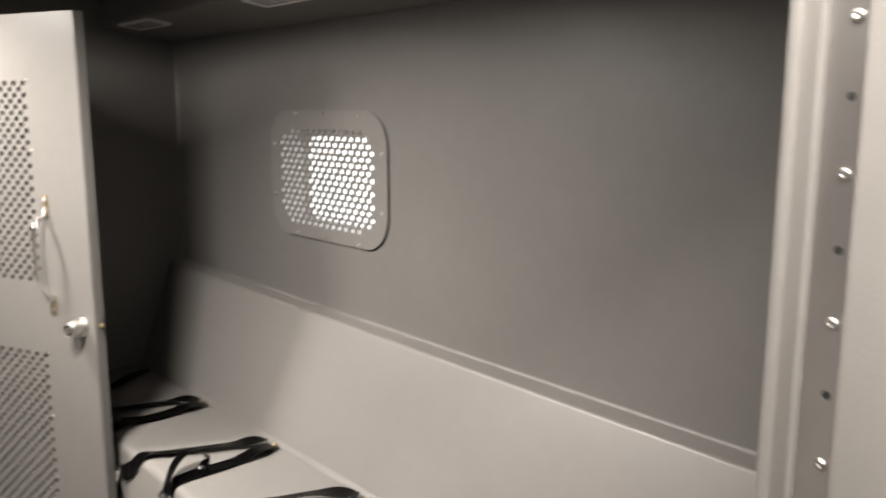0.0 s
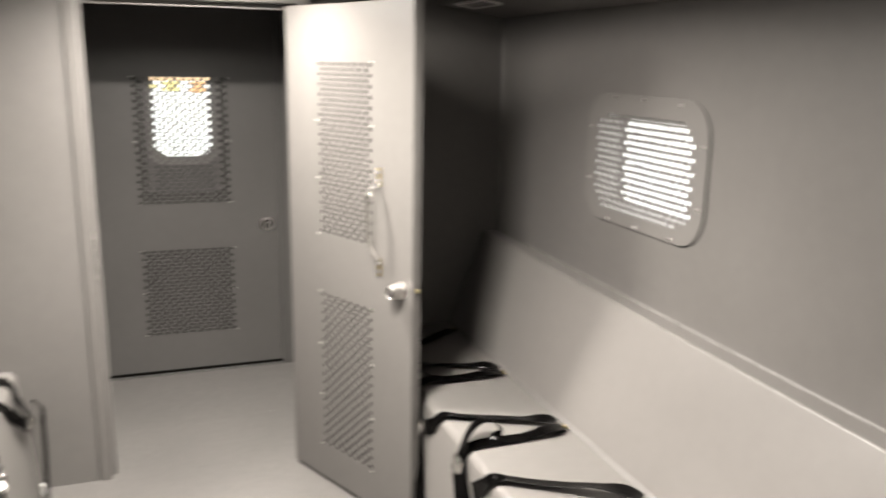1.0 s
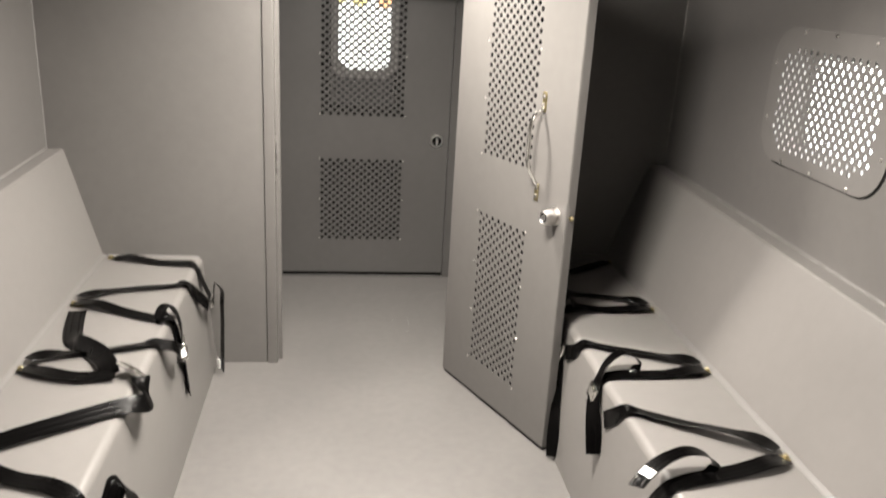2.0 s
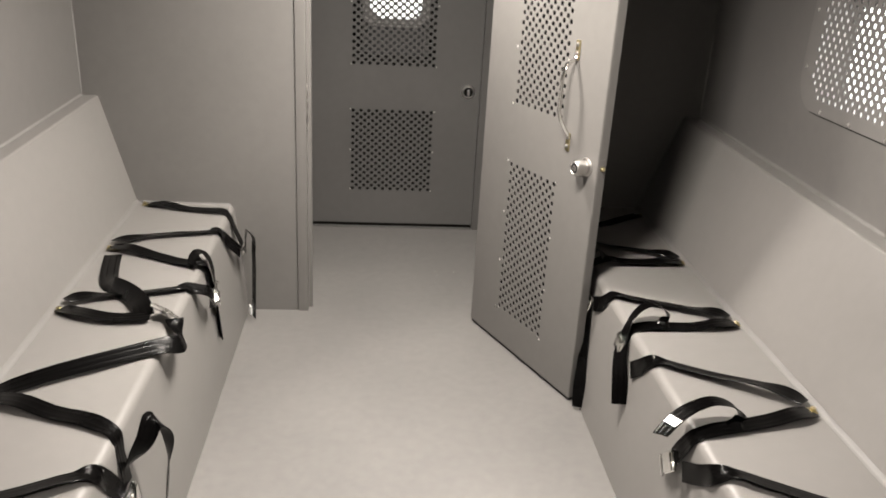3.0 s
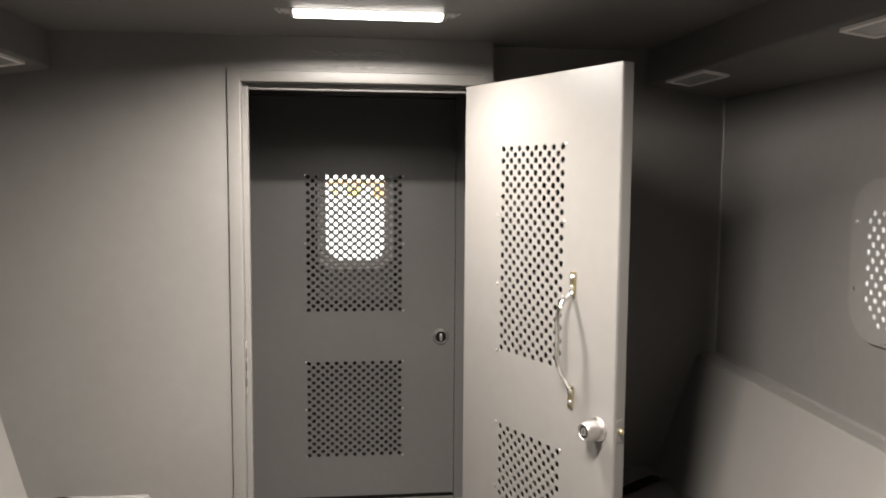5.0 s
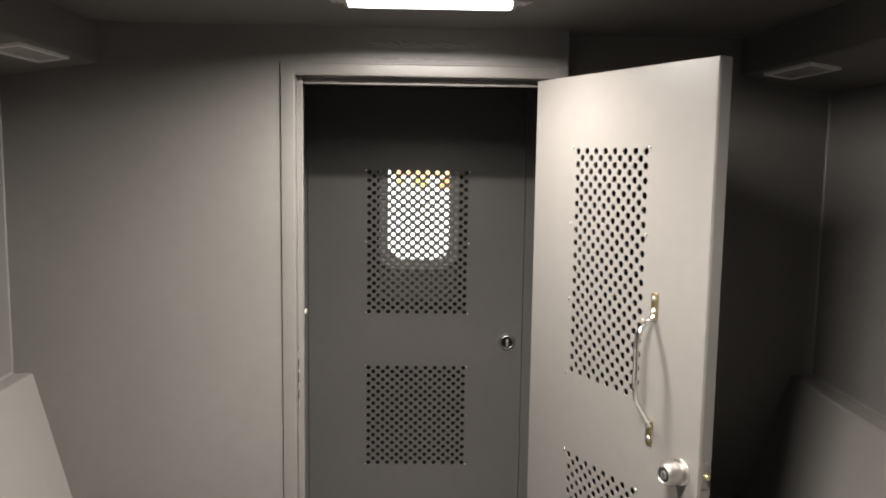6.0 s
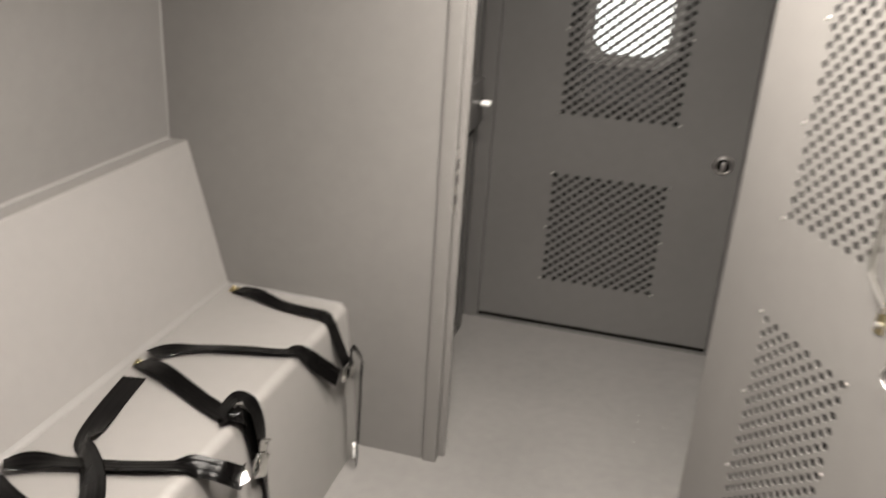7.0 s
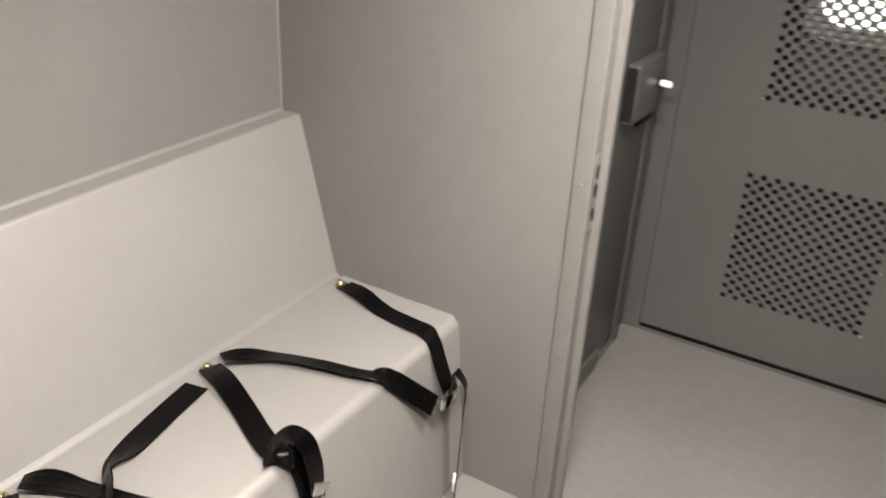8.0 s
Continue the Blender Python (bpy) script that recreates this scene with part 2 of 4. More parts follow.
def perforated(width, height, pitch, step, hole, thick, skip=None, sides=12):
    """A sheet across x and z, from 0 to width and height, facing -y, with staggered round holes.
    pitch: between columns of one row; step: between rows of one column; skip(i, x, z) leaves a hole out."""
    bm = bmesh.new()
    cw = pitch / 2
    cols = int(round(width / cw))
    cw = width / cols
    halves = int(round(2 * height / step))      # rows of both kinds, one half step apart
    st = 2 * height / halves
    r = hole / 2
    seen = {}

    def v(x, y, z):
        key = (round(x, 5), round(y, 5), round(z, 5))
        if key not in seen:
            seen[key] = bm.verts.new((x, y, z))
        return seen[key]

    def quad(x0, x1, z0, z1):
        bm.faces.new((v(x0, 0, z0), v(x1, 0, z0), v(x1, 0, z1), v(x0, 0, z1)))

    for c in range(cols):
        x0, x1 = c * cw, (c + 1) * cw
        cx = (x0 + x1) / 2
        low = (st / 2 if halves % 2 else 0) if c % 2 == 0 else (0 if halves % 2 else st / 2)
        count = int((height - low) / st + 0.01)
        if low:
            quad(x0, x1, 0, low)
        if height - low - count * st > st / 4:
            quad(x0, x1, low + count * st, height)
        for k in range(count):
            z0 = low + k * st
            z1, cz = z0 + st, z0 + st / 2
            if skip and skip(c, cx, cz):
                quad(x0, x1, z0, z1)
                continue
            ring, rim, back = [], [], []
            for q in range(sides):
                a = 2 * math.pi * (q + 0.5) / sides
                ca, sa = math.cos(a), math.sin(a)
                s = min((cw / 2) / max(abs(ca), 1e-6), (st / 2) / max(abs(sa), 1e-6))
                ring.append((cx + ca * s, cz + sa * s))
                rim.append(v(cx + ca * r, 0, cz + sa * r))
                back.append(v(cx + ca * r, thick, cz + sa * r))
            corners = [(x1, z1), (x0, z1), (x0, z0), (x1, z0)]
            for q in range(sides):
                q2 = (q + 1) % sides
                bm.faces.new((rim[q], rim[q2], back[q2], back[q]))
                a, b = ring[q], ring[q2]
                loop = [rim[q], v(a[0], 0, a[1])]
                if abs(a[0] - b[0]) > 1e-6 and abs(a[1] - b[1]) > 1e-6:
                    mx, mz = (a[0] + b[0]) / 2, (a[1] + b[1]) / 2
                    cn = min(corners, key=lambda w: (w[0] - mx) ** 2 + (w[1] - mz) ** 2)
                    loop.append(v(cn[0], 0, cn[1]))
                loop += [v(b[0], 0, b[1]), rim[q2]]
                bm.faces.new(loop)
    return bm


def moved(bm, m):
    bmesh.ops.transform(bm, matrix=m, verts=bm.verts[:])
    return bm


def merged(*bms):
    out = bmesh.new()
    for b in bms:
        me = bpy.data.meshes.new("joined")
        b.to_mesh(me)
        b.free()
        out.from_mesh(me)
        bpy.data.meshes.remove(me)
    return out


SCREW_BM = lathe([(0.0068, 0.0), (0.0066, 0.0016), (0.0050, 0.0032), (0.0020, 0.0038), (0.0018, 0.0027), (0, 0.0026)], 12)
SCREW_MESH = bpy.data.meshes.new("screw")
SCREW_BM.to_mesh(SCREW_MESH)
SCREW_BM.free()
SCREW_MESH.materials.append(STEEL)
for f in SCREW_MESH.polygons:
    f.use_smooth = True


PAINTED_MESH = SCREW_MESH.copy()
PAINTED_MESH.materials[0] = DOOR


def screw(parent, place, axis, size=1.0, mesh=SCREW_MESH):
    """A dome screw with its head towards axis."""
    ob = new("screw", mesh)
    ob.parent = parent
    ob.matrix_basis = Matrix.Translation(place) @ Vector(axis).to_track_quat("Z", "Y").to_matrix().to_4x4() @ Matrix.Diagonal((size, size, size, 1))
    return ob


def structure(name, bm, material, label, category, smooth=False):
    return tagged(link(name, bm, material, None, smooth), label, category, kind="structure")


# ---- the shell ----
Y_BACK, Y_END = -0.95, 4.775
structure("floor", boxed(XL - 0.06, XR + 0.06, Y_BACK - 0.06, Y_END + 0.1, -0.06, 0.0), FLOOR, "grey coated floor of the vehicle aisle", "floor")
structure("ceiling", boxed(XL - 0.06, XR + 0.06, Y_BACK - 0.06, Y_END + 0.1, CEIL, CEIL + 0.06), CEILING, "grey painted low vehicle ceiling", "ceiling")
structure("wall_left", boxed(XL - 0.06, XL, Y_BACK - 0.06, Y_END + 0.1, 0, CEIL), WALL, "plain grey painted side wall above the bench", "wall")
structure("wall_back", boxed(XL, XR, Y_BACK - 0.06, Y_BACK, 0, CEIL), WALL, "plain grey painted end wall", "wall")

# side wall with the window opening
WY0, WY1, WZ0, WZ1 = 2.475, 3.032, 1.098, 1.425
WT = 0.105                 # thickness of the wall at the window
bm = bmesh.new()
box(bm, XR, XR + WT, Y_BACK - 0.06, WY0, 0, CEIL)
box(bm, XR, XR + WT, WY1, Y_END + 0.1, 0, CEIL)
box(bm, XR, XR + WT, WY0, WY1, 0, WZ0)
box(bm, XR, XR + WT, WY0, WY1, WZ1, CEIL)
structure("wall_right", bm, WALL, "plain grey painted side wall with a screened window", "wall")

# partition with a doorway; on the hinge side it stands back
FX0, FX1 = -0.383, 0.435          # outer edges of the door frame
HEAD = 1.782
Y_SET = Y_PART + 0.09             # face of the set-back side
GAP = 0.0022                      # open joint round the frame
bm = bmesh.new()
box(bm, XL, FX0 - GAP, Y_PART, Y_SET, 0, CEIL)
box(bm, FX1 + GAP, XR, Y_SET, Y_SET + 0.06, 0, CEIL)
box(bm, FX0 - GAP, FX1, Y_PART, Y_SET, HEAD, CEIL)
structure("wall_partition", bm, WALL, "grey painted cross partition with a doorway", "wall")

# entry partition near the start of the walk
EX0, EX1 = -0.354, 0.425
bm = bmesh.new()
box(bm, XL, EX0, Y_IN - 0.05, Y_IN, 0, CEIL)
box(bm, EX1, XR, Y_IN - 0.05, Y_IN, 0, CEIL)
box(bm, EX0, EX1, Y_IN - 0.05, Y_IN, HEAD, CEIL)
structure("wall_entry", bm, WALL, "grey painted cross partition at the entry", "wall")

# end wall behind the far door, and the sides of the vestibule
VX0, VX1 = -0.497, 0.51
bm = bmesh.new()
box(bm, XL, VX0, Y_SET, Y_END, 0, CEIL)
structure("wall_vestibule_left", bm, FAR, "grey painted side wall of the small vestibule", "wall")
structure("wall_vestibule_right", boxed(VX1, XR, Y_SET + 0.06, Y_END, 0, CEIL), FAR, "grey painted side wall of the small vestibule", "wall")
FW = (-0.118, 0.144, 1.092, 1.480)   # glazed opening of the far door
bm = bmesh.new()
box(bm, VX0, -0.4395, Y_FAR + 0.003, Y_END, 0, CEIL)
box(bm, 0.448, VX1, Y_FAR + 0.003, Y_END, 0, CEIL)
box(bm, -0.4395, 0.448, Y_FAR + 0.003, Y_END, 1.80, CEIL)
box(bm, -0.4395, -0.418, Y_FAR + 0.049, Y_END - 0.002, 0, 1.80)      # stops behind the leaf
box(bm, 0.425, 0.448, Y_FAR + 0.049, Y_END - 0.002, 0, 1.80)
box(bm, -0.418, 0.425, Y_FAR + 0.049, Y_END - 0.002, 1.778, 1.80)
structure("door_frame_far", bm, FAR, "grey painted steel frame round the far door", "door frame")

# soffits: their undersides fall towards the walls
SOF_IN, SOF_OUT = 1.772, 1.732
for s, nm in ((-1, "soffit_left"), (1, "soffit_right")):
    pr = rounded([(CX + s * 0.934, CEIL), (CX + s * 0.930, SOF_IN), (CX + s * HW, SOF_OUT), (CX + s * HW, CEIL)], [0, 0.012, 0, 0])
    structure(nm, prism(pr, Y_IN, Y_PART if s < 0 else Y_SET), CEILING, "grey painted boxed soffit along the ceiling edge", "soffit", True)


# ---- sealant in the joints ----
def bead(name, a, b, u, w, r, ripple, label):
    """An uneven fillet of sealant along the inner corner from a to b, between the faces that run off along u and w."""
    a, b, u, w = Vector(a), Vector(b), Vector(u), Vector(w)
    n = max(8, int((b - a).length / 0.012))
    bm = bmesh.new()
    rings = []
    for i in range(n + 1):
        p = a.lerp(b, i / n)
        k = r * (1 + ripple * noise.noise(p * 31) + 0.6 * ripple * noise.noise(p * 97))
        out = 0.0006
        rings.append([bm.verts.new(q) for q in (p - u * 0.001 - w * 0.001, p + u * k * 1.1 - w * 0.0005, p + u * k * 0.55 + w * (k * 0.28 + out), p + u * k * 0.28 + w * (k * 0.55 + out), p + w * k * 1.1 - u * 0.0005)])
    for q, p in zip(rings, rings[1:]):
        for i in range(5):
            bm.faces.new((q[i], q[(i + 1) % 5], p[(i + 1) % 5], p[i]))
    bm.faces.new(rings[0])
    bm.faces.new(rings[-1])
    return structure(name, bm, SEAL, label, "sealant", True)


def smear(name, x0, x1, z0, z1, high, label):
    """A wrinkled patch on the partition, for sealant and lamp glint, thin at its edges."""
    bm = bmesh.new()
    nx, nz = int((x1 - x0) / 0.0035), max(6, int((z1 - z0) / 0.0028))
    rows = []
    for j in range(nz + 1):
        row = []
        for i in range(nx + 1):
            a, b = i / nx, j / nz
            edge = min(1, 6 * min(a, 1 - a), 3 * min(b, 1 - b))
            x, z = x0 + (x1 - x0) * a, z0 + (z1 - z0) * b
            h = edge * (0.5 + 0.9 * noise.noise((x * 60, 3, z * 260)) + 0.5 * noise.noise((x * 170, 8, z * 520)))
            row.append(bm.verts.new((x, Y_PART + 0.0006 - high * h, z)))
        rows.append(row)
    for p, q in zip(rows, rows[1:]):
        for i in range(nx):
            bm.faces.new((p[i], p[i + 1], q[i + 1], q[i]))
    return structure(name, bm, GLOSSY, label, "sealant", True)


# relief and gloss added here to draw the lamp's reflection in the paint
smear("ceiling_glint", -0.17, 0.22, 1.826, 1.854, 0.0032, "wrinkled glossy patch under the ceiling, added as the lamp's reflection")
smear("trim_over_frame", -0.20, 0.24, HEAD + 0.005, HEAD + 0.020, 0.0022, "uneven glossy smear of sealant over the door frame")
bead("trim_corner_left", (XL, Y_PART, LEDGE), (XL, Y_PART, SOF_OUT), (1, 0, 0), (0, -1, 0), 0.0035, 0.3, "pale bead of sealant in the wall corner")
bead("trim_corner_right", (XR, Y_SET, LEDGE - 0.03), (XR, Y_SET, SOF_OUT), (-1, 0, 0), (0, -1, 0), 0.0042, 0.3, "pale bead of sealant in the wall corner")
bead("trim_seat", (CX - 1.02, Y_PART, SEAT + 0.003), (CX - 0.68, Y_PART, SEAT), (0, -1, 0), (0, 0, 1), 0.005, 0.4, "pale bead of sealant behind the seat")


# ---- door frames ----
def door_frame(name, x0, x1, yf, head, depth, out, label, fl=0.040, st=0.026, rebate=0.042):
    """A steel frame: face flange, rabbet and stop. out: -1 where the flange faces -y."""
    top = thing(name, label, "door frame", (0, 0, 0), kind="structure")
    drop = fl - 0.006
    for x, d in ((x0, 1), (x1, -1)):
        pts = [(x, yf), (x, yf + out * 0.007), (x + d * fl, yf + out * 0.007), (x + d * fl, yf - out * rebate), (x + d * (fl + st), yf - out * rebate), (x + d * (fl + st), yf - out * depth), (x, yf - out * depth)]
        pr = rounded(pts, [0, 0.003, 0.005, 0.002, 0.004, 0.004, 0])
        bm = moved(prism(pr, 0, head), Matrix(((1, 0, 0, 0), (0, 0, 1, 0), (0, 1, 0, 0), (0, 0, 0, 1))))
        part("jamb", bm, DOOR, top)
    pts = [(yf, head), (yf + out * 0.0068, head), (yf + out * 0.0068, head - drop), (yf - out * 0.0405, head - drop), (yf - out * 0.0405, head - drop - 0.020), (yf - out * 0.0495, head - drop - 0.020), (yf - out * 0.0495, head - 0.004), (yf - out * 0.0515, head)]
    pr = rounded(pts, [0, 0.003, 0.005, 0.002, 0.003, 0.003, 0, 0])
    bm = moved(prism(pr, x0 + 0.001, x1 - 0.001), Matrix(((0, 1, 0, 0), (1, 0, 0, 0), (0, 0, 1, 0), (0, 0, 0, 1))))
    part("head", bm, DOOR, top)
    return top


fr = door_frame("door_frame_1", FX0, FX1, Y_PART, HEAD, 0.050, -1, "pale painted steel door frame with a latch strike", 0.0410, 0.0170, 0.031)
# strike plate on the rabbet face
bm = boxed(FX0 + 0.0413, FX0 + 0.0435, Y_PART + 0.002, Y_PART + 0.026, 0.775, 0.945, bevel=0.0008, segments=1)
strike = part("strike_plate", bm, STEEL, fr, "steel strike plate with five screws")
STRIKE_Z = (0.792, 0.831, 0.845, 0.885, 0.926)
for z0, z1 in zip(STRIKE_Z, STRIKE_Z[1:]):
    if z1 - z0 > 0.02:
        part("slot", boxed(FX0 + 0.0436, FX0 + 0.0440, Y_PART + 0.006, Y_PART + 0.022, z0 + 0.006, z1 - 0.006), BLACK, strike)
for z in STRIKE_Z:
    screw(strike, (FX0 + 0.0436, Y_PART + 0.009, z), (1, -0.2, 0), 0.55)
for x, z in ((-0.361, 1.091), (-0.366, 0.877), (-0.367, 0.671), (-0.366, 0.464)):
    screw(fr, (x, Y_PART - 0.0068, z), (0, -1, 0), 0.5, PAINTED_MESH)
door_frame("door_frame_entry", EX0, EX1, Y_IN - 0.05, HEAD, 0.052, -1, "pale painted steel frame of the entry doorway")


# ---- doors ----
PX, PZ, HOLE = 0.0393, 0.0337, 0.0172


def leaf(width, height, thick, panels, back_hole=None, edge=0.0):
    """A hollow door from x 0 to width, its front at y 0 facing -y; panels: (x0, x1, z0, z1) left open in the front skin;
    edge: radius of the rounded lock edge."""
    bm = bmesh.new()
    xs = sorted({0, width - edge, *(v for p in panels for v in p[:2])})
    zs = sorted({0, height, *(v for p in panels for v in p[2:])})
    skin = 0.0015
    inside = lambda x, z: any(p[0] < x < p[1] and p[2] < z < p[3] for p in panels)
    front = {}

    def v(x, z):
        if (x, z) not in front:
            front[(x, z)] = bm.verts.new((x, 0, z))
        return front[(x, z)]

    for a, b in zip(xs, xs[1:]):
        for c, d in zip(zs, zs[1:]):
            if not inside((a + b) / 2, (c + d) / 2):
                bm.faces.new((v(a, c), v(b, c), v(b, d), v(a, d)))
    if not back_hole:
        box(bm, 0, width, thick - skin, thick, 0, height)
    else:
        x0, x1, z0, z1 = back_hole
        box(bm, 0, x0, thick - skin, thick, 0, height)
        box(bm, x1, width, thick - skin, thick, 0, height)
        box(bm, x0, x1, thick - skin, thick, 0, z0)
        box(bm, x0, x1, thick - skin, thick, z1, height)
    for x0, x1, z0, z1 in ((0, width, 0, 0.002), (0, width, height - 0.002, height), (0, 0.002, 0.002, height - 0.002), (width - 0.002, width, 0.002, height - 0.002)):
        box(bm, x0, x1 - (edge if x1 == width else 0), 0.0002, thick - skin, z0, z1)
    if edge:
        cap = rounded([(width - edge, 0), (width, 0), (width, thick), (width - edge, thick)], [0, edge * 0.9, 0.002, 0], 5)
        return merged(bm, moved(prism(cap, 0, height), Matrix(((1, 0, 0, 0), (0, 0, 1, 0), (0, 1, 0, 0), (0, 0, 0, 1)))))
    return bm


def knob(parent, m, keyed=True):
    """A round lock knob on its rose, standing out along the z axis of m."""
    k = part("knob", moved(lathe([(0, 0.004), (0.019, 0.004), (0.021, 0.009), (0.0255, 0.014), (0.0262, 0.022), (0.0245, 0.034), (0.0215, 0.044), (0.0195, 0.0475), (0.0175, 0.0482), (0.0165, 0.0465), (0.0092, 0.0465), (0.0088, 0.048), (0, 0.048)], 32), m), STEEL, parent, "round satin metal lock knob")
    part("rose", moved(lathe([(0, 0), (0.030, 0), (0.030, 0.002), (0.027, 0.0045), (0.018, 0.006), (0, 0.006)], 32), m), STEEL, k)
    part("lock_ring", moved(lathe([(0.0096, 0.0467), (0.0162, 0.0467), (0.0162, 0.0472), (0.0096, 0.0472)], 24), m), BLACK, k)
    part("keyhole", moved(boxed(-0.0014, 0.0014, -0.005, 0.005, 0.0482, 0.0488), m), BLACK, k)
    return k


def thumb_turn(parent, m):
    """A round rose with a small oval turn piece."""
    k = part("knob", moved(lathe([(0, 0), (0.034, 0), (0.034, 0.004), (0.030, 0.010), (0.026, 0.0125), (0.0245, 0.0115), (0.0245, 0.006), (0, 0.006)], 32), m), STEEL, parent, "round satin metal rose")
    part("lock_ring", moved(lathe([(0.0, 0.0064), (0.0238, 0.0064), (0.0238, 0.0085), (0.012, 0.0085), (0, 0.0085)], 28), m), CORE, k, "dark recessed lock face")
    part("turn_piece", moved(boxed(-0.0055, 0.0055, -0.016, 0.016, 0.0086, 0.030, bevel=0.004), m), STEEL, k, "small oval turn piece")
    return k


# open door in the partition doorway: local x along the leaf, local -y out of the visible face
D_W, D_H, D_T, D_Z = 0.677, 1.719, 0.034, -0.005
D_M = Matrix.Translation((0.338, 3.621, 0.02)) @ Matrix.Rotation(math.atan2(-0.622, 0.281), 4, "Z")
door = thing("door_1", "pale painted steel door with perforated panels standing open", "door", kind="structure")
door.matrix_basis = D_M
PN = 0.0188               # half pitch of its columns of holes
N1, N2 = [(0.191, 0.191 + PN * 15, z - PZ / 2, z + PZ * 17.5) for z in (0.9495, 0.1430)]
part("leaf", moved(leaf(D_W, D_H, D_T, [(a, b, c - D_Z, d - D_Z) for a, b, c, d in (N1, N2)], edge=0.007), Matrix.Translation((0, 0, D_Z))), DOOR, door, "pale painted door leaf with a satin edge", smooth=False)
for x0, x1, z0, z1 in (N1, N2):
    p = part("perforated_panel", moved(perforated(x1 - x0, z1 - z0, 2 * PN, PZ, HOLE, 0.003), Matrix.Translation((x0, 0, z0))), DOOR, door, "perforated steel panel with staggered round holes", smooth=False)
    for i in range(4):
        z = z0 + 0.0045 + 0.595 * i / 3
        screw(p, (x0 - 0.012, -0.0002, z), (0, -1, 0), 0.6)
        screw(p, (x1 + 0.003, -0.0002, z - 0.002), (0, -1, 0), 0.6)
# board coloured near-black in place of the shade behind the holes
part("core", boxed(0.004, D_W - 0.009, 0.018, 0.022, 0.004, D_H - 0.012), CORE, door, "dark board standing in for shade inside the hollow door")
knob(door, pose(0.621, 0, 0.822, 90, 0, 0))
h = part("pull_handle", tube([(0.516, -0.004, 1.152), (0.516, -0.010, 1.144), (0.517, -0.028, 1.134), (0.519, -0.044, 1.120), (0.520, -0.051, 1.100), (0.520, -0.052, 1.040), (0.520, -0.051, 0.980), (0.519, -0.046, 0.962), (0.517, -0.030, 0.938), (0.516, -0.010, 0.910), (0.516, -0.004, 0.902)], 0.0080, 12, 6, 0.75), CHROME, door, "bent bare metal pull handle")
for z0, z1, ss in ((1.142, 1.204, (1.163, 1.190)), (0.848, 0.908, (0.864, 0.892))):
    b = part("foot", boxed(0.5055, 0.5265, -0.004, 0.0, z0, z1, bevel=0.0018), BRASS, h, "yellow zinc mounting foot")
    for z in ss:
        screw(h, (0.516, -0.004, z), (0, -1, 0))
lp = part("latch_plate", boxed(D_W, D_W + 0.0012, 0.008, 0.028, 0.80, 0.858, bevel=0.0005, segments=1), DOOR, door, "painted latch plate on the door edge")
part("latch", moved(lathe([(0.0075, 0), (0.0075, 0.006), (0.006, 0.009), (0, 0.010)], 14), Matrix.Translation((D_W + 0.001, 0.018, 0.829)) @ pose(0, 0, 0, 0, 90, 0)), BRASS, lp)
part("hinge", moved(lathe([(0, 0), (0.006, 0), (0.006, D_H - 0.01), (0, D_H - 0.01)], 12), Matrix.Translation((-0.004, D_T + 0.003, 0))), STEEL, door, "long continuous hinge")
part("sweep", boxed(0.004, D_W - 0.004, 0.005, D_T - 0.005, -0.0165, D_Z), BLACK, door, "black rubber sweep under the door")

# closed far door with a window behind its upper perforated panel
F_X0, F_W, F_Z0, F_H, F_T = -0.4365, 0.8815, 0.052, 1.743, 0.045
G1 = (0.2380, 0.2380 + PX / 2 * 21, 0.8165, 0.8165 + PZ * 18)
G2 = (0.2375, 0.2375 + PX / 2 * 21, 0.1720, 0.1720 + 0.034 * 13)
far = thing("door_2", "closed grey painted door with two perforated panels and a window", "door", kind="structure")
far.matrix_basis = Matrix.Translation((F_X0, Y_FAR, F_Z0))
bh = (FW[0] - F_X0, FW[1] - F_X0, FW[2] - F_Z0, FW[3] - F_Z0)
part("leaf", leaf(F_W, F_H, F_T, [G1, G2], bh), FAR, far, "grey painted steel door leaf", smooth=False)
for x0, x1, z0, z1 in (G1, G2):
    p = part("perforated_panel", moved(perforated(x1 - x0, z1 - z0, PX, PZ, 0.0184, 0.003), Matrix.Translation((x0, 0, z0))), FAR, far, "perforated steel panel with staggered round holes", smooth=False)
    for i in range(3):
        z = z0 + 0.013 + (z1 - z0 - 0.022) * i / 2
        screw(p, (x0 - 0.003, -0.0002, z), (0, -1, 0), 0.45)
        screw(p, (x1 + 0.004, -0.0002, z - 0.003), (0, -1, 0), 0.45)
# dark board whose colour supplies the shade seen through the holes
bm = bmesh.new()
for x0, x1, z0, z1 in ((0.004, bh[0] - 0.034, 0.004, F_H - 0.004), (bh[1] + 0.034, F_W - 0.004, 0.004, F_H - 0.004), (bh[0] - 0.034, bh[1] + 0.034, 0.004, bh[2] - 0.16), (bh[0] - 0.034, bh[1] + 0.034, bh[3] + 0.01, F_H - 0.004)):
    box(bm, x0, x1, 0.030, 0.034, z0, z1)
part("core", bm, HOLLOW, far, "dark board standing in for shade inside the hollow door")
part("window_apron", boxed(bh[0] - 0.005, bh[1] + 0.005, 0.022, 0.026, bh[2] - 0.165, bh[2] - 0.004, bevel=0.001, segments=1), APRON, far, "grey metal plate below the glass")
thumb_turn(far, pose(0.8205, 0, 0.7095, 90, 0, 0))
# blacker than the other rubber, with the shade of the gap in it
part("sweep", boxed(0.0, F_W, 0.005, F_T - 0.005, -0.0180, -0.0004), CORE, far, "black rubber sweep under the door")
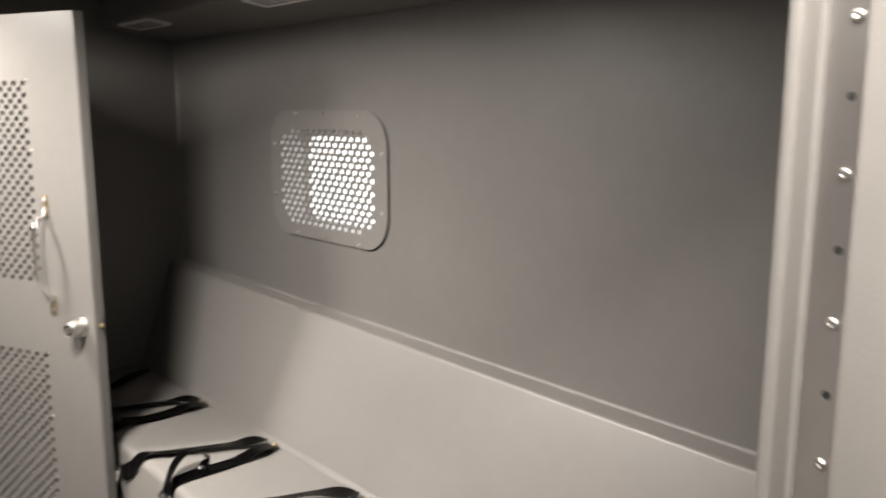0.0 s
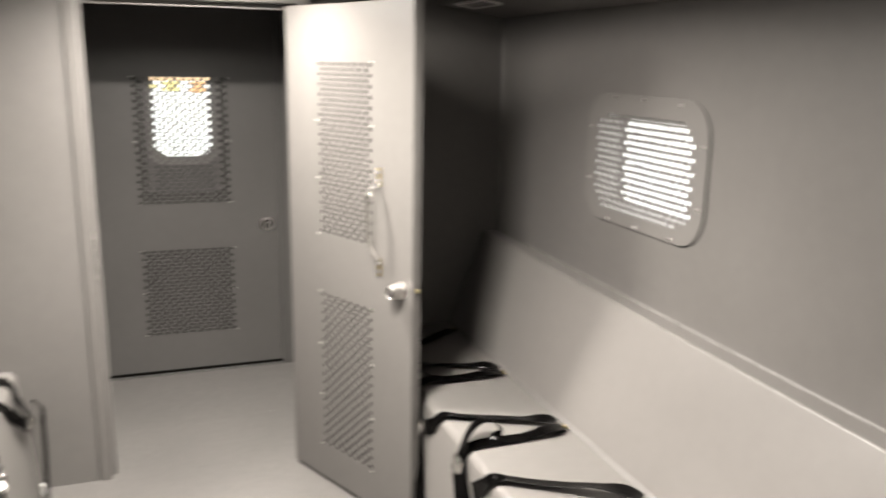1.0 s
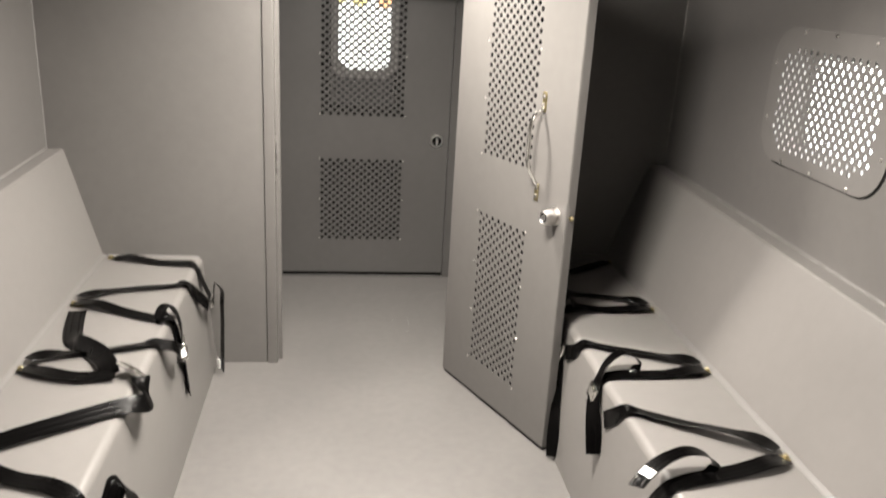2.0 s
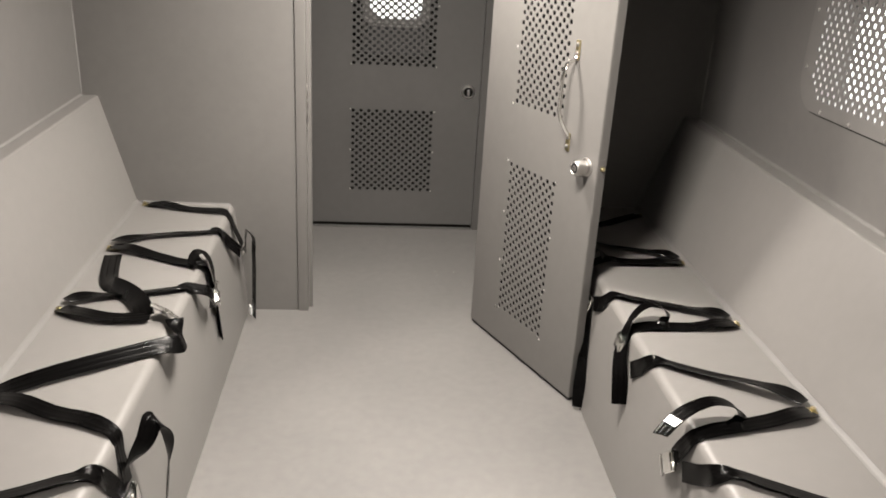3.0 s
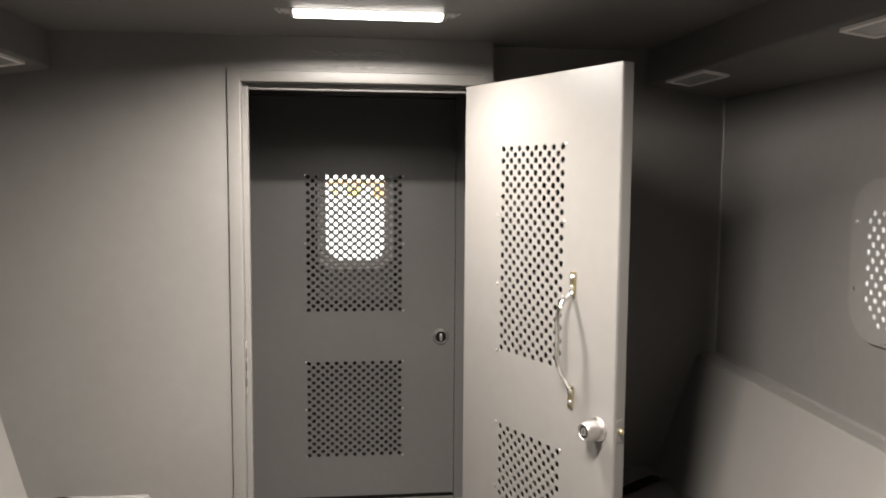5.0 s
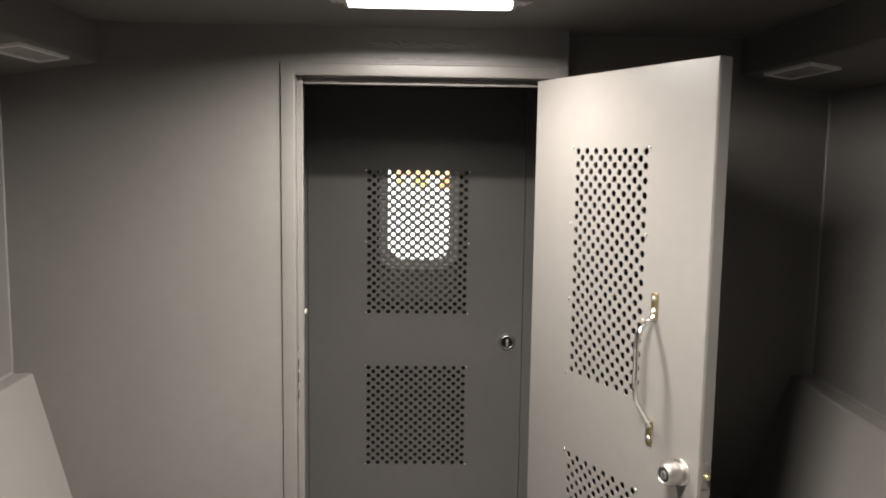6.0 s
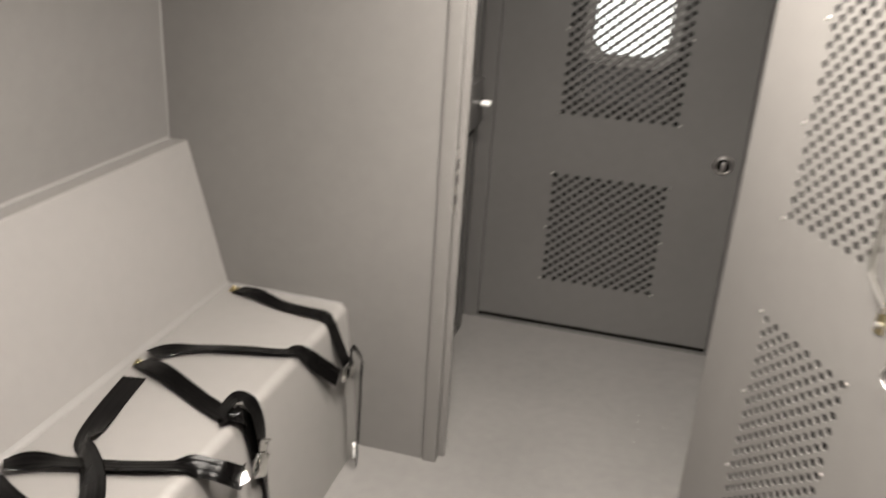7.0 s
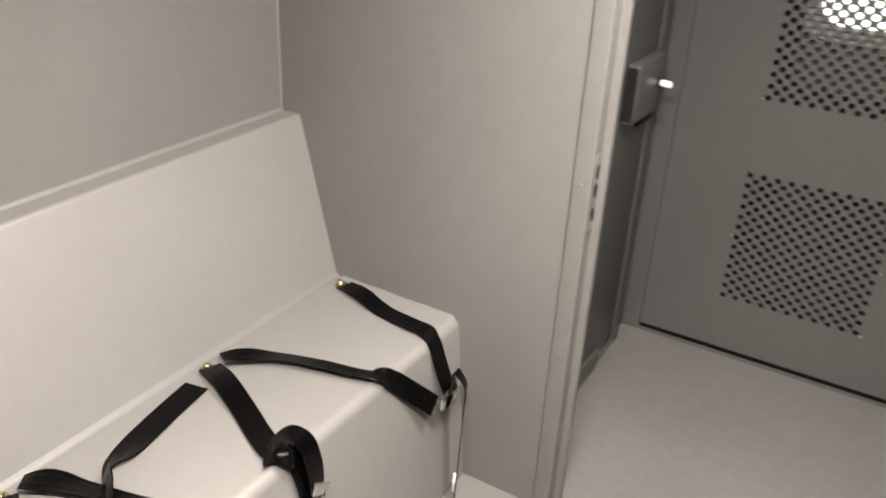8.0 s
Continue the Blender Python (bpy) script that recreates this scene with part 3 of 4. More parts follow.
# floor of the vestibule, ramped up a little to the threshold
ramp = [(Y_FAR - 0.55, 0.0), (Y_FAR - 0.40, 0.002), (Y_FAR - 0.15, 0.012), (Y_FAR, 0.024), (Y_FAR, 0.0)]
structure("floor_vestibule", moved(prism(ramp, VX0, VX1), Matrix(((0, 1, 0, 0), (1, 0, 0, 0), (0, 0, 1, 0), (0, 0, 0, 1)))), FLOOR, "grey floor coating ramped up to the far threshold", "floor", True)
structure("threshold", boxed(-0.4385, 0.4465, Y_FAR + 0.001, Y_FAR + 0.05, -0.002, 0.0335, bevel=0.002), FAR, "grey painted threshold under the far door", "threshold")
# glazing of the far door
def arch(x0, x1, z0, z1, low, high):
    return rounded([(x0, z0), (x1, z0), (x1, z1), (x0, z1)], [low, low, high, high], 6)


offset_rim = arch(bh[0] - 0.03, bh[1] + 0.03, bh[2] - 0.03, bh[3] + 0.008, 0.075, 0.012)
wf = part("window_frame", rim(offset_rim, arch(bh[0] + 0.004, bh[1] - 0.004, bh[2] + 0.006, bh[3] - 0.004, 0.062, 0.012), 0.014, F_T + 0.006), SURROUND, far, "grey window surround with rounded corners")
pane = part("pane", boxed(bh[0] - 0.01, bh[1] + 0.01, F_T + 0.007, F_T + 0.011, bh[2] - 0.01, bh[3] + 0.01), PANE, wf)
pane.visible_shadow = False


# ---- screened window in the side wall ----
# local x runs along the wall towards -y, local -y into the room
win = thing("window_1", "rounded perforated steel screen plate bolted over a bright window", "window", kind="structure")
win.matrix_basis = Matrix.Translation((XR, 3.058, 1.065)) @ Matrix.Rotation(radians(-90), 4, "Z")
W_W, W_H = 0.630, 0.403
HX0, HX1, HZ0, HZ1 = 0.054, 0.054 + 0.0336 * 15.5, 0.038, 0.038 + 0.0386 / 2 * 16
# holes run in rows along the plate; the sheet is built upright and laid on its side
def corner_cut(c, a, b):
    x, z = b, a
    w, h = HX1 - HX0, HZ1 - HZ0
    return min(x, w - x) + min(z, h - z) * 1.1 < 0.062


sheet = perforated(HZ1 - HZ0, HX1 - HX0, 0.0386, 0.0336, 0.0154, 0.003, corner_cut)
sheet = moved(sheet, Matrix(((0, 0, 1, HX0), (0, 1, 0, -0.0045), (1, 0, 0, HZ0), (0, 0, 0, 1))))
plate_ring = rim(oblong(0, W_W, 0, W_H, 0.105, 8), oblong(HX0, HX1, HZ0, HZ1, 0.0002, 8), -0.0045, -0.0005)
# flat black ring, shifted to show only below and beside the plate
part("offset_rim", rim(oblong(0.004, W_W + 0.006, -0.005, W_H - 0.004, 0.106, 8), oblong(0.02, W_W - 0.02, 0.02, W_H - 0.02, 0.09, 8), -0.0004, -0.0001), BLACK, win, "thin black ring behind the plate, shifted down and sideways")
part("screen_plate", merged(sheet, plate_ring), SCREEN, win, "grey painted perforated plate", smooth=False)
for x, lift in ((0.159, 0.008), (0.317, 0.007), (0.497, 0.001)):
    screw(win, (x, -0.0047, W_H - 0.018 + lift), (0, -1, 0), 0.8)
    screw(win, (x - 0.004, -0.0047, 0.010), (0, -1, 0), 0.8)
for z in (0.120, 0.288):
    screw(win, (0.024, -0.0047, z + 0.006), (0, -1, 0), 0.8)
    screw(win, (W_W - 0.022, -0.0047, z - 0.006), (0, -1, 0), 0.8)
ox, oz = 3.058 - WY1, WZ0 - 1.065
ww, wh = WY1 - WY0, WZ1 - WZ0
sleeve = rim(oblong(ox - 0.0005, ox + ww + 0.0005, oz - 0.0005, oz + wh + 0.0005, 0.001), oblong(ox + 0.004, ox + ww - 0.004, oz + 0.004, oz + wh - 0.004, 0.03), 0.001, WT)
part("sleeve", sleeve, SLEEVE, win, "pale plastic window sleeve")
liner = rim(oblong(ox - 0.03, ox + ww + 0.03, oz - 0.03, oz + wh + 0.03, 0.08), oblong(ox + 0.0035, ox + ww - 0.0035, oz + 0.0035, 0.320, 0.055), WT + 0.0005, WT + 0.020)
wfr = part("window_frame", liner, LENS, win, "grey window frame with rounded corners")
pane = part("pane", boxed(ox + 0.01, ox + ww - 0.01, WT + 0.0205, WT + 0.0245, oz + 0.01, oz + wh - 0.01), PANE, wfr)
pane.visible_shadow = False

# bright surroundings outside the two windows
structure("backdrop_side", boxed(XR + 1.6, XR + 1.62, 0.2, 5.5, 0.2, 2.6), OUTSIDE_SIDE, "bright blurred daylight outside the window", "backdrop")
structure("backdrop_end", boxed(-1.6, 1.6, Y_END + 1.9, Y_END + 1.92, 0.2, 2.6), OUTSIDE, "bright blurred daylight outside the window", "backdrop")

for nm, tint, x0, x1, z0, z1, far_off in (
        ("backdrop_orange", (1.0, 0.70, 0.41), -0.16, 0.28, 1.396, 1.436, 1.87),
        ("backdrop_orange", (1.0, 0.60, 0.30), 0.15, 0.245, 1.315, 1.392, 1.86),
        ("backdrop_yellow", (1.0, 0.86, 0.36), -0.03, 0.07, 1.325, 1.392, 1.86),
        ("backdrop_yellow", (1.0, 0.88, 0.42), -0.135, -0.085, 1.335, 1.38, 1.86)):
    mx, mz = (x0 + x1) / 2, (z0 + z1) / 2
    edge = oblong(x0, x1, z0, z1, 0.019)
    blur = rim(edge, [(mx + (x - mx) * 0.02, mz + (z - mz) * 0.02) for x, z in edge], Y_END + far_off - 0.008, Y_END + far_off)
    structure(nm, blur, glow(nm, tint, 2.1), "bright coloured shape outside the far window", "backdrop")


# ---- benches ----
# distances from the middle line, left bench and right bench
U_FLOOR, U_EDGE, U_CREASE, U_TOP = {-1: 0.625, 1: 0.612}, {-1: 0.671, 1: 0.643}, {-1: 1.022, 1: 0.998}, {-1: 1.150, 1: 1.142}


# where along the bench they hold, and how much crease and ledge rise from the entry towards the partition, a metre
BENCH_AT, CREASE_RISE, LEDGE_RISE = {-1: 2.88, 1: 2.60}, {-1: 0.022, 1: 0.0}, {-1: 0.019, 1: 0.0105}


def bench(name, s, y0, y1, ledge):
    X = lambda u: CX + s * u
    top = thing(name, "pale grey moulded bench fixed along the wall with a leaning backrest", "bench", group="benches along the aisle")
    pr = rounded([(X(U_FLOOR[s]), 0.0), (X(U_EDGE[s] - 0.002), SEAT), (X(U_CREASE[s] + 0.02), SEAT + 0.003), (X(HW), SEAT), (X(HW), 0.0)], [0, 0.026, 0, 0, 0], 7)
    part("seat_base", prism(pr, y0, y1), SHELL, top, "pale grey coated seat with a rounded front edge")
    lows = []
    for y in (y0, y1):
        back = (y - BENCH_AT[s])
        lows.append((U_CREASE[s] + CREASE_RISE[s] * back, ledge + LEDGE_RISE[s] * back))
    pr = [rounded([(X(u), SEAT + 0.004), (X(U_TOP[s]), z), (X(HW), z - 0.002), (X(HW), SEAT + 0.004)], [0.0, 0.010, 0, 0], 5) for u, z in lows]
    part("backrest", prism(pr[0], y0, y1, pr[1]), SHELL, top, "pale grey leaning backrest panel")
    for nm, r in (("seat_bead", 0.011), ("wall_bead", 0.009)):
        pts = []
        for u, z in lows:
            u, z = (u - 0.001, SEAT + 0.004) if nm == "seat_bead" else (HW - 0.001, z - 0.002)
            lean_in = 0.37 if nm == "seat_bead" else 0.05
            pts.append([(X(u + 0.004), z - 0.001), (X(u - r), z - 0.0005), (X(u - r * 0.55), z + r * 0.10), (X(u - r * 0.22), z + r * 0.30), (X(u + r * 0.10 * lean_in), z + r * 0.62), (X(u + r * lean_in), z + r)])
        part(nm, prism(pts[0], y0, y1, pts[1]), SEAL, top, "pale bead of sealant along the joint")
    return top


bench("bench", -1, Y_IN, Y_PART, LEDGE - 0.015)
bench("bench", 1, Y_IN, Y_SET, LEDGE - 0.032)


# ---- seat belts ----
BACK = {-1: 0.0, 1: -0.004}


def seat(s, u, y, lift=0.0):
    return (CX + s * (u + BACK[s]), y, SEAT + 0.0045 + lift), (0, 0, 1)


def lean(s, u, y, lift=0.0):
    """Like seat, for a band that leans a little away from the entry."""
    return (CX + s * (u + BACK[s]), y, SEAT + 0.008 + lift), (0, 0.26, 0.96)


def lip(s, y, out=0.0):
    return (CX + s * (U_EDGE[s] + 0.0040 - out), y, SEAT - 0.0045), (-s * 0.75, 0, 0.66)


def front(s, y, z, out=0.004):
    return (CX + s * (U_FLOOR[s] + (U_EDGE[s] - U_FLOOR[s]) * z / SEAT - out), y, z), (-s, 0, 0.05)


def turned(s, u, y, z, n):
    return (CX + s * (u + BACK[s]), y, z), n


def webbing(parent, stops, label="black woven seat belt webbing", width=0.050):
    return part("strap", ribbon([p for p, n in stops], [n for p, n in stops], width), WEB, parent, label)


def anchor(parent, s, u, y):
    """A zinc plated anchor plate with a bolt, at the foot of the backrest."""
    u += BACK[s]
    p = part("anchor", moved(boxed(-0.010, 0.026, -0.013, 0.013, 0.0, 0.004, bevel=0.0015), Matrix.Translation((CX + s * u, y, SEAT + 0.004)) @ Matrix.Diagonal((-s, 1, 1, 1))), BRASS, parent, "yellow zinc plated anchor plate")
    part("bolt", moved(lathe([(0.0080, 0), (0.0080, 0.005), (0.006, 0.0072), (0, 0.0076)], 6), Matrix.Translation((CX + s * (u + 0.002), y, SEAT + 0.008))), BRASS, p)
    return p


def buckle(parent, m):
    """A chrome lift buckle with its tongue: local x along the belt, local z outwards."""
    b = part("buckle", moved(boxed(-0.030, 0.026, -0.026, 0.026, 0.0, 0.011, bevel=0.004), m), CHROME, parent, "chrome lift buckle")
    part("cover", moved(boxed(-0.024, 0.022, -0.022, 0.022, 0.0115, 0.0145, bevel=0.0014), m), CHROME, b)
    t = part("tongue", moved(boxed(0.027, 0.052, -0.019, 0.019, 0.003, 0.0055, bevel=0.001), m), CHROME, parent, "flat chrome tongue")
    part("bar", moved(moved(lathe([(0, -0.027), (0.0035, -0.027), (0.0035, 0.027), (0, 0.027)], 10), pose(0.052, 0, 0.005, 90, 0, 0)), m), CHROME, t)
    return b


def belt(s, label):
    return thing("seat_belt", label, "seat belt", group="seat belts on the benches")


def onto(s, y, z, ang=0.0, out=0.006):
    """A pose on the bench front: local z out of it, local x turned by ang from straight down."""
    p = front(s, y, z, out)[0]
    zax = Vector((-s, 0, 0.06)).normalized()
    xax = Vector((0, math.sin(ang), -math.cos(ang)))
    xax = (xax - zax * xax.dot(zax)).normalized()
    yax = zax.cross(xax)
    return Matrix.Translation(p) @ Matrix((xax, yax, zax)).transposed().to_4x4()


BELT = "black webbing seat belt with a chrome buckle lying on the bench"
L, R = -1, 1
LY = (3.662, 3.205, 2.738, 2.275, 1.805, 1.335)
RY = (3.676, 3.176, 2.706, 2.240, 1.770, 1.300)

# left bench, first belt beside the partition, its buckle hanging over the front
b = belt(L, "black webbing seat belt hanging over the bench front beside the partition")
anchor(b, L, 1.000, LY[0])
webbing(b, [seat(L, 0.985, 3.660, 0.004), seat(L, 0.93, 3.642, 0.015), seat(L, 0.83, 3.615, 0.003), seat(L, 0.74, 3.600, 0.006), seat(L, 0.69, 3.594, 0.004), lip(L, 3.590, 0.002), front(L, 3.592, 0.40, 0.014), front(L, 3.592, 0.335, 0.034)])
webbing(b, [lean(L, 0.985, 3.235, 0.012), turned(L, 0.968, 3.262, SEAT + 0.017, (-0.1, -0.25, 0.95)), lean(L, 0.90, 3.308, 0.008), lean(L, 0.80, 3.345, 0.006), lean(L, 0.72, 3.368, 0.003), lean(L, 0.69, 3.378, 0.004), lip(L, 3.405, 0.002), front(L, 3.455, 0.405, 0.010), front(L, 3.525, 0.330, 0.036)])
buckle(b, onto(L, 3.570, 0.322, 1.4, 0.036) @ Matrix.Diagonal((1, 0.62, 1, 1)))
webbing(b, [front(L, 3.592, 0.325, 0.044), turned(L, 0.610, 3.585, 0.37, (0.9, 0.2, 0.2)), turned(L, 0.605, 3.590, 0.392, (0.6, 0.3, 0.7)), turned(L, 0.586, 3.594, 0.372, (0.9, 0.44, 0.1)), turned(L, 0.583, 3.594, 0.30, (0.9, 0.44, 0)), turned(L, 0.585, 3.592, 0.16, (0.9, 0.44, 0)), turned(L, 0.590, 3.590, 0.02, (0.9, 0.44, 0))], "free belt end hanging to the floor", 0.044)
part("label", moved(boxed(-0.003, 0.003, -0.010, 0.020, 0.0, 0.036, bevel=0.001, segments=1), Matrix.Translation((CX - 0.604, 3.612, 0.022)) @ pose(0, 0, 0, 0, 0, 26)), LABEL, b, "white belt end label")

# left bench, second belt with a knotted loop
b = belt(L, "black webbing seat belt with a looped end on the bench")
anchor(b, L, 0.998, LY[1])
webbing(b, [seat(L, 0.992, 3.205, 0.006), seat(L, 0.94, 3.185, 0.017), seat(L, 0.83, 3.140, 0.005), seat(L, 0.74, 3.096, 0.004), seat(L, 0.700, 3.080, 0.008), turned(L, 0.668, 3.082, SEAT + 0.016, (0.45, 0, 0.9)), lip(L, 3.098, 0.008), front(L, 3.112, 0.41, 0.010), front(L, 3.118, 0.355, 0.012)])
webbing(b, [seat(L, 0.674, 3.060, 0.012), turned(L, 0.690, 3.066, SEAT + 0.020, (-0.6, -0.3, 0.7)), turned(L, 0.695, 3.090, SEAT + 0.034, (-0.4, 0, 0.9)), turned(L, 0.684, 3.112, SEAT + 0.038, (0.1, 0.1, 1)), turned(L, 0.664, 3.124, SEAT + 0.020, (0.7, 0.1, 0.6)), turned(L, 0.648, 3.130, SEAT - 0.03, (1, 0.1, 0.1)), turned(L, 0.644, 3.134, 0.36, (1, 0.2, 0)), turned(L, 0.640, 3.140, 0.26, (1, 0.4, 0)), turned(L, 0.636, 3.146, 0.165, (1, 0.5, 0))], "free belt end looped over itself")
webbing(b, [lean(L, 0.990, 2.772, 0.012), turned(L, 0.965, 2.795, SEAT + 0.020, (-0.1, -0.25, 0.95)), lean(L, 0.90, 2.822, 0.008), lean(L, 0.80, 2.852, 0.003), lean(L, 0.70, 2.890, 0.002), lip(L, 2.920, 0.004), turned(L, 0.628, 2.940, SEAT - 0.022, (0.9, 0.1, 0.45)), turned(L, 0.618, 2.985, 0.395, (1, 0.1, 0.15)), front(L, 3.050, 0.350, 0.014)])
out = Vector((0.75, -0.35, 0.55)).normalized()
part("label", moved(boxed(-0.017, 0.017, -0.011, 0.011, 0.0, 0.0012), Matrix.Translation(Vector((-0.590, 2.995, 0.380)) + out * 0.014) @ out.to_track_quat("Z", "Y").to_matrix().to_4x4()), LABEL, b, "blank white belt label")
buckle(b, onto(L, 3.112, 0.335, 2.6, 0.016))

# left bench, third belt: buckle resting on the seat, its free end standing up in a bow
b = belt(L, "black webbing seat belt with its buckle resting on the bench")
anchor(b, L, 0.998, LY[2])
webbing(b, [seat(L, 0.992, 2.738, 0.006), seat(L, 0.94, 2.708, 0.014), seat(L, 0.83, 2.676, 0.012), seat(L, 0.735, 2.690, 0.012)])
buckle(b, Matrix.Translation((CX - 0.704, 2.698, SEAT + 0.022)) @ Matrix.Rotation(radians(-38), 4, "Z") @ Matrix.Rotation(radians(-45), 4, "X"))
webbing(b, [turned(L, 0.752, 2.690, SEAT + 0.014, (-0.1, -0.3, 0.95)), turned(L, 0.768, 2.730, SEAT + 0.026, (-0.2, -0.4, 0.9)), turned(L, 0.800, 2.780, SEAT + 0.030, (-0.35, -0.5, 0.8)), turned(L, 0.850, 2.832, SEAT + 0.030, (-0.5, -0.65, 0.6)), turned(L, 0.886, 2.864, SEAT + 0.026, (-0.6, -0.7, 0.4)), turned(L, 0.908, 2.902, SEAT + 0.016, (-0.2, -0.4, 0.9)), turned(L, 0.930, 2.968, SEAT + 0.009, (0, -0.05, 1)), turned(L, 0.950, 3.048, SEAT + 0.007, (0, 0, 1)), turned(L, 0.970, 3.146, SEAT + 0.006, (0, 0, 1))], "free belt end standing on its edge over the seat", 0.056)
webbing(b, [seat(L, 0.665, 2.672, 0.012), lip(L, 2.640, 0.020), turned(L, 0.626, 2.590, SEAT - 0.008, (0.9, 0, 0.4)), turned(L, 0.626, 2.552, SEAT + 0.002, (0.7, -0.45, 0.6)), turned(L, 0.660, 2.522, SEAT + 0.014, (0.3, -0.42, 0.85)), turned(L, 0.72, 2.480, SEAT + 0.018, (0.1, -0.42, 0.88)), turned(L, 0.80, 2.422, SEAT + 0.022, (0, -0.40, 0.91)), turned(L, 0.90, 2.355, SEAT + 0.020, (0, -0.36, 0.93)), turned(L, 0.950, 2.320, SEAT + 0.016, (0, -0.28, 0.95)), seat(L, 0.982, 2.300, 0.008)])

# left bench, fourth belt hanging in a knot over the front
b = belt(L, "black webbing seat belt hanging in a loop over the bench front")
anchor(b, L, 0.998, LY[3])
webbing(b, [seat(L, 0.990, 2.270, 0.006), seat(L, 0.93, 2.252, 0.017), seat(L, 0.83, 2.215, 0.006), seat(L, 0.72, 2.175, 0.004), lip(L, 2.150), front(L, 2.135, 0.41), front(L, 2.125, 0.345, 0.010)])
webbing(b, [front(L, 2.135, 0.38, 0.012), turned(L, 0.612, 2.155, SEAT - 0.02, (0.7, -0.7, 0.2)), turned(L, 0.600, 2.185, SEAT + 0.012, (0.6, 0, 0.8)), turned(L, 0.582, 2.205, SEAT - 0.03, (0.6, 0.8, 0)), turned(L, 0.580, 2.195, 0.34, (1, 0.2, 0)), turned(L, 0.585, 2.170, 0.24, (1, 0.2, 0))], "free belt end looped over the edge")
buckle(b, onto(L, 2.118, 0.310, 0.2, 0.010))
webbing(b, [lean(L, 0.985, 1.835, 0.008), lean(L, 0.90, 1.880, 0.008), lean(L, 0.80, 1.935, 0.003), lean(L, 0.70, 1.985, 0.003), lip(L, 2.010), front(L, 2.045, 0.41), front(L, 2.090, 0.335, 0.010)])
b = belt(L, BELT)
anchor(b, L, 0.998, LY[4])
webbing(b, [seat(L, 0.990, 1.800, 0.006), seat(L, 0.90, 1.770, 0.017), seat(L, 0.78, 1.730, 0.003), seat(L, 0.70, 1.705, 0.003), lip(L, 1.690), front(L, 1.680, 0.41), front(L, 1.672, 0.335, 0.010)])
webbing(b, [lean(L, 0.985, 1.362, 0.008), lean(L, 0.90, 1.410, 0.008), lean(L, 0.80, 1.465, 0.003), lean(L, 0.70, 1.515, 0.003), lip(L, 1.545), front(L, 1.585, 0.41), front(L, 1.640, 0.335, 0.010)])
buckle(b, onto(L, 1.662, 0.310, 0.5, 0.010))

# right bench, first belt, half hidden behind the open door
b = belt(R, "black webbing seat belt on the bench behind the open door")
anchor(b, R, 0.980, RY[0])
webbing(b, [seat(R, 0.972, 3.676, 0.004), seat(R, 0.90, 3.622, 0.008), seat(R, 0.80, 3.562, 0.003), seat(R, 0.70, 3.535, 0.003), lip(R, 3.530), front(R, 3.535, 0.41), front(R, 3.560, 0.33, 0.010)])
webbing(b, [lean(R, 0.968, 3.195, 0.010), turned(R, 0.945, 3.222, SEAT + 0.022, (0.1, -0.25, 0.95)), lean(R, 0.88, 3.262, 0.010), lean(R, 0.78, 3.310, 0.004), lean(R, 0.70, 3.352, 0.003), lip(R, 3.375), front(R, 3.42, 0.41), front(R, 3.50, 0.335, 0.010)])
buckle(b, onto(R, 3.530, 0.312, 1.0, 0.008))

# right bench, second belt: its buckle over the front beside the door edge, the end reaching the floor
b = belt(R, "black webbing seat belt hanging down beside the open door")
anchor(b, R, 0.980, RY[1])
webbing(b, [seat(R, 0.975, 3.168, 0.006), seat(R, 0.92, 3.160, 0.017), seat(R, 0.84, 3.162, 0.010), seat(R, 0.76, 3.165, 0.010), seat(R, 0.705, 3.160, 0.020), lip(R, 3.150, 0.012), front(R, 3.130, 0.41, 0.010), front(R, 3.105, 0.360, 0.010)])
webbing(b, [seat(R, 0.70, 3.170, 0.014), turned(R, 0.675, 3.185, SEAT + 0.048, (0.2, 0.2, 1)), turned(R, 0.640, 3.180, SEAT + 0.022, (-0.8, 0.1, 0.5)), turned(R, 0.622, 3.150, 0.40, (-1, 0, 0))], "free belt end looped over itself")
webbing(b, [lean(R, 0.965, 2.730, 0.010), turned(R, 0.942, 2.752, SEAT + 0.020, (0.1, -0.25, 0.95)), lean(R, 0.88, 2.782, 0.010), lean(R, 0.79, 2.828, 0.006), lean(R, 0.70, 2.875, 0.003), lean(R, 0.675, 2.890, 0.003), lip(R, 2.908), front(R, 2.945, 0.415), front(R, 3.010, 0.380, 0.010)])
buckle(b, onto(R, 3.055, 0.372, 1.9, 0.010))
webbing(b, [front(R, 3.045, 0.36, 0.012), turned(R, 0.620, 3.025, 0.27, (-0.9, -0.3, 0)), turned(R, 0.610, 2.988, 0.16, (-0.8, -0.5, 0)), turned(R, 0.604, 2.958, 0.075, (-0.5, -0.86, 0)), turned(R, 0.606, 2.948, 0.015, (-0.4, -0.9, 0))], "free belt end hanging to the floor", 0.044)

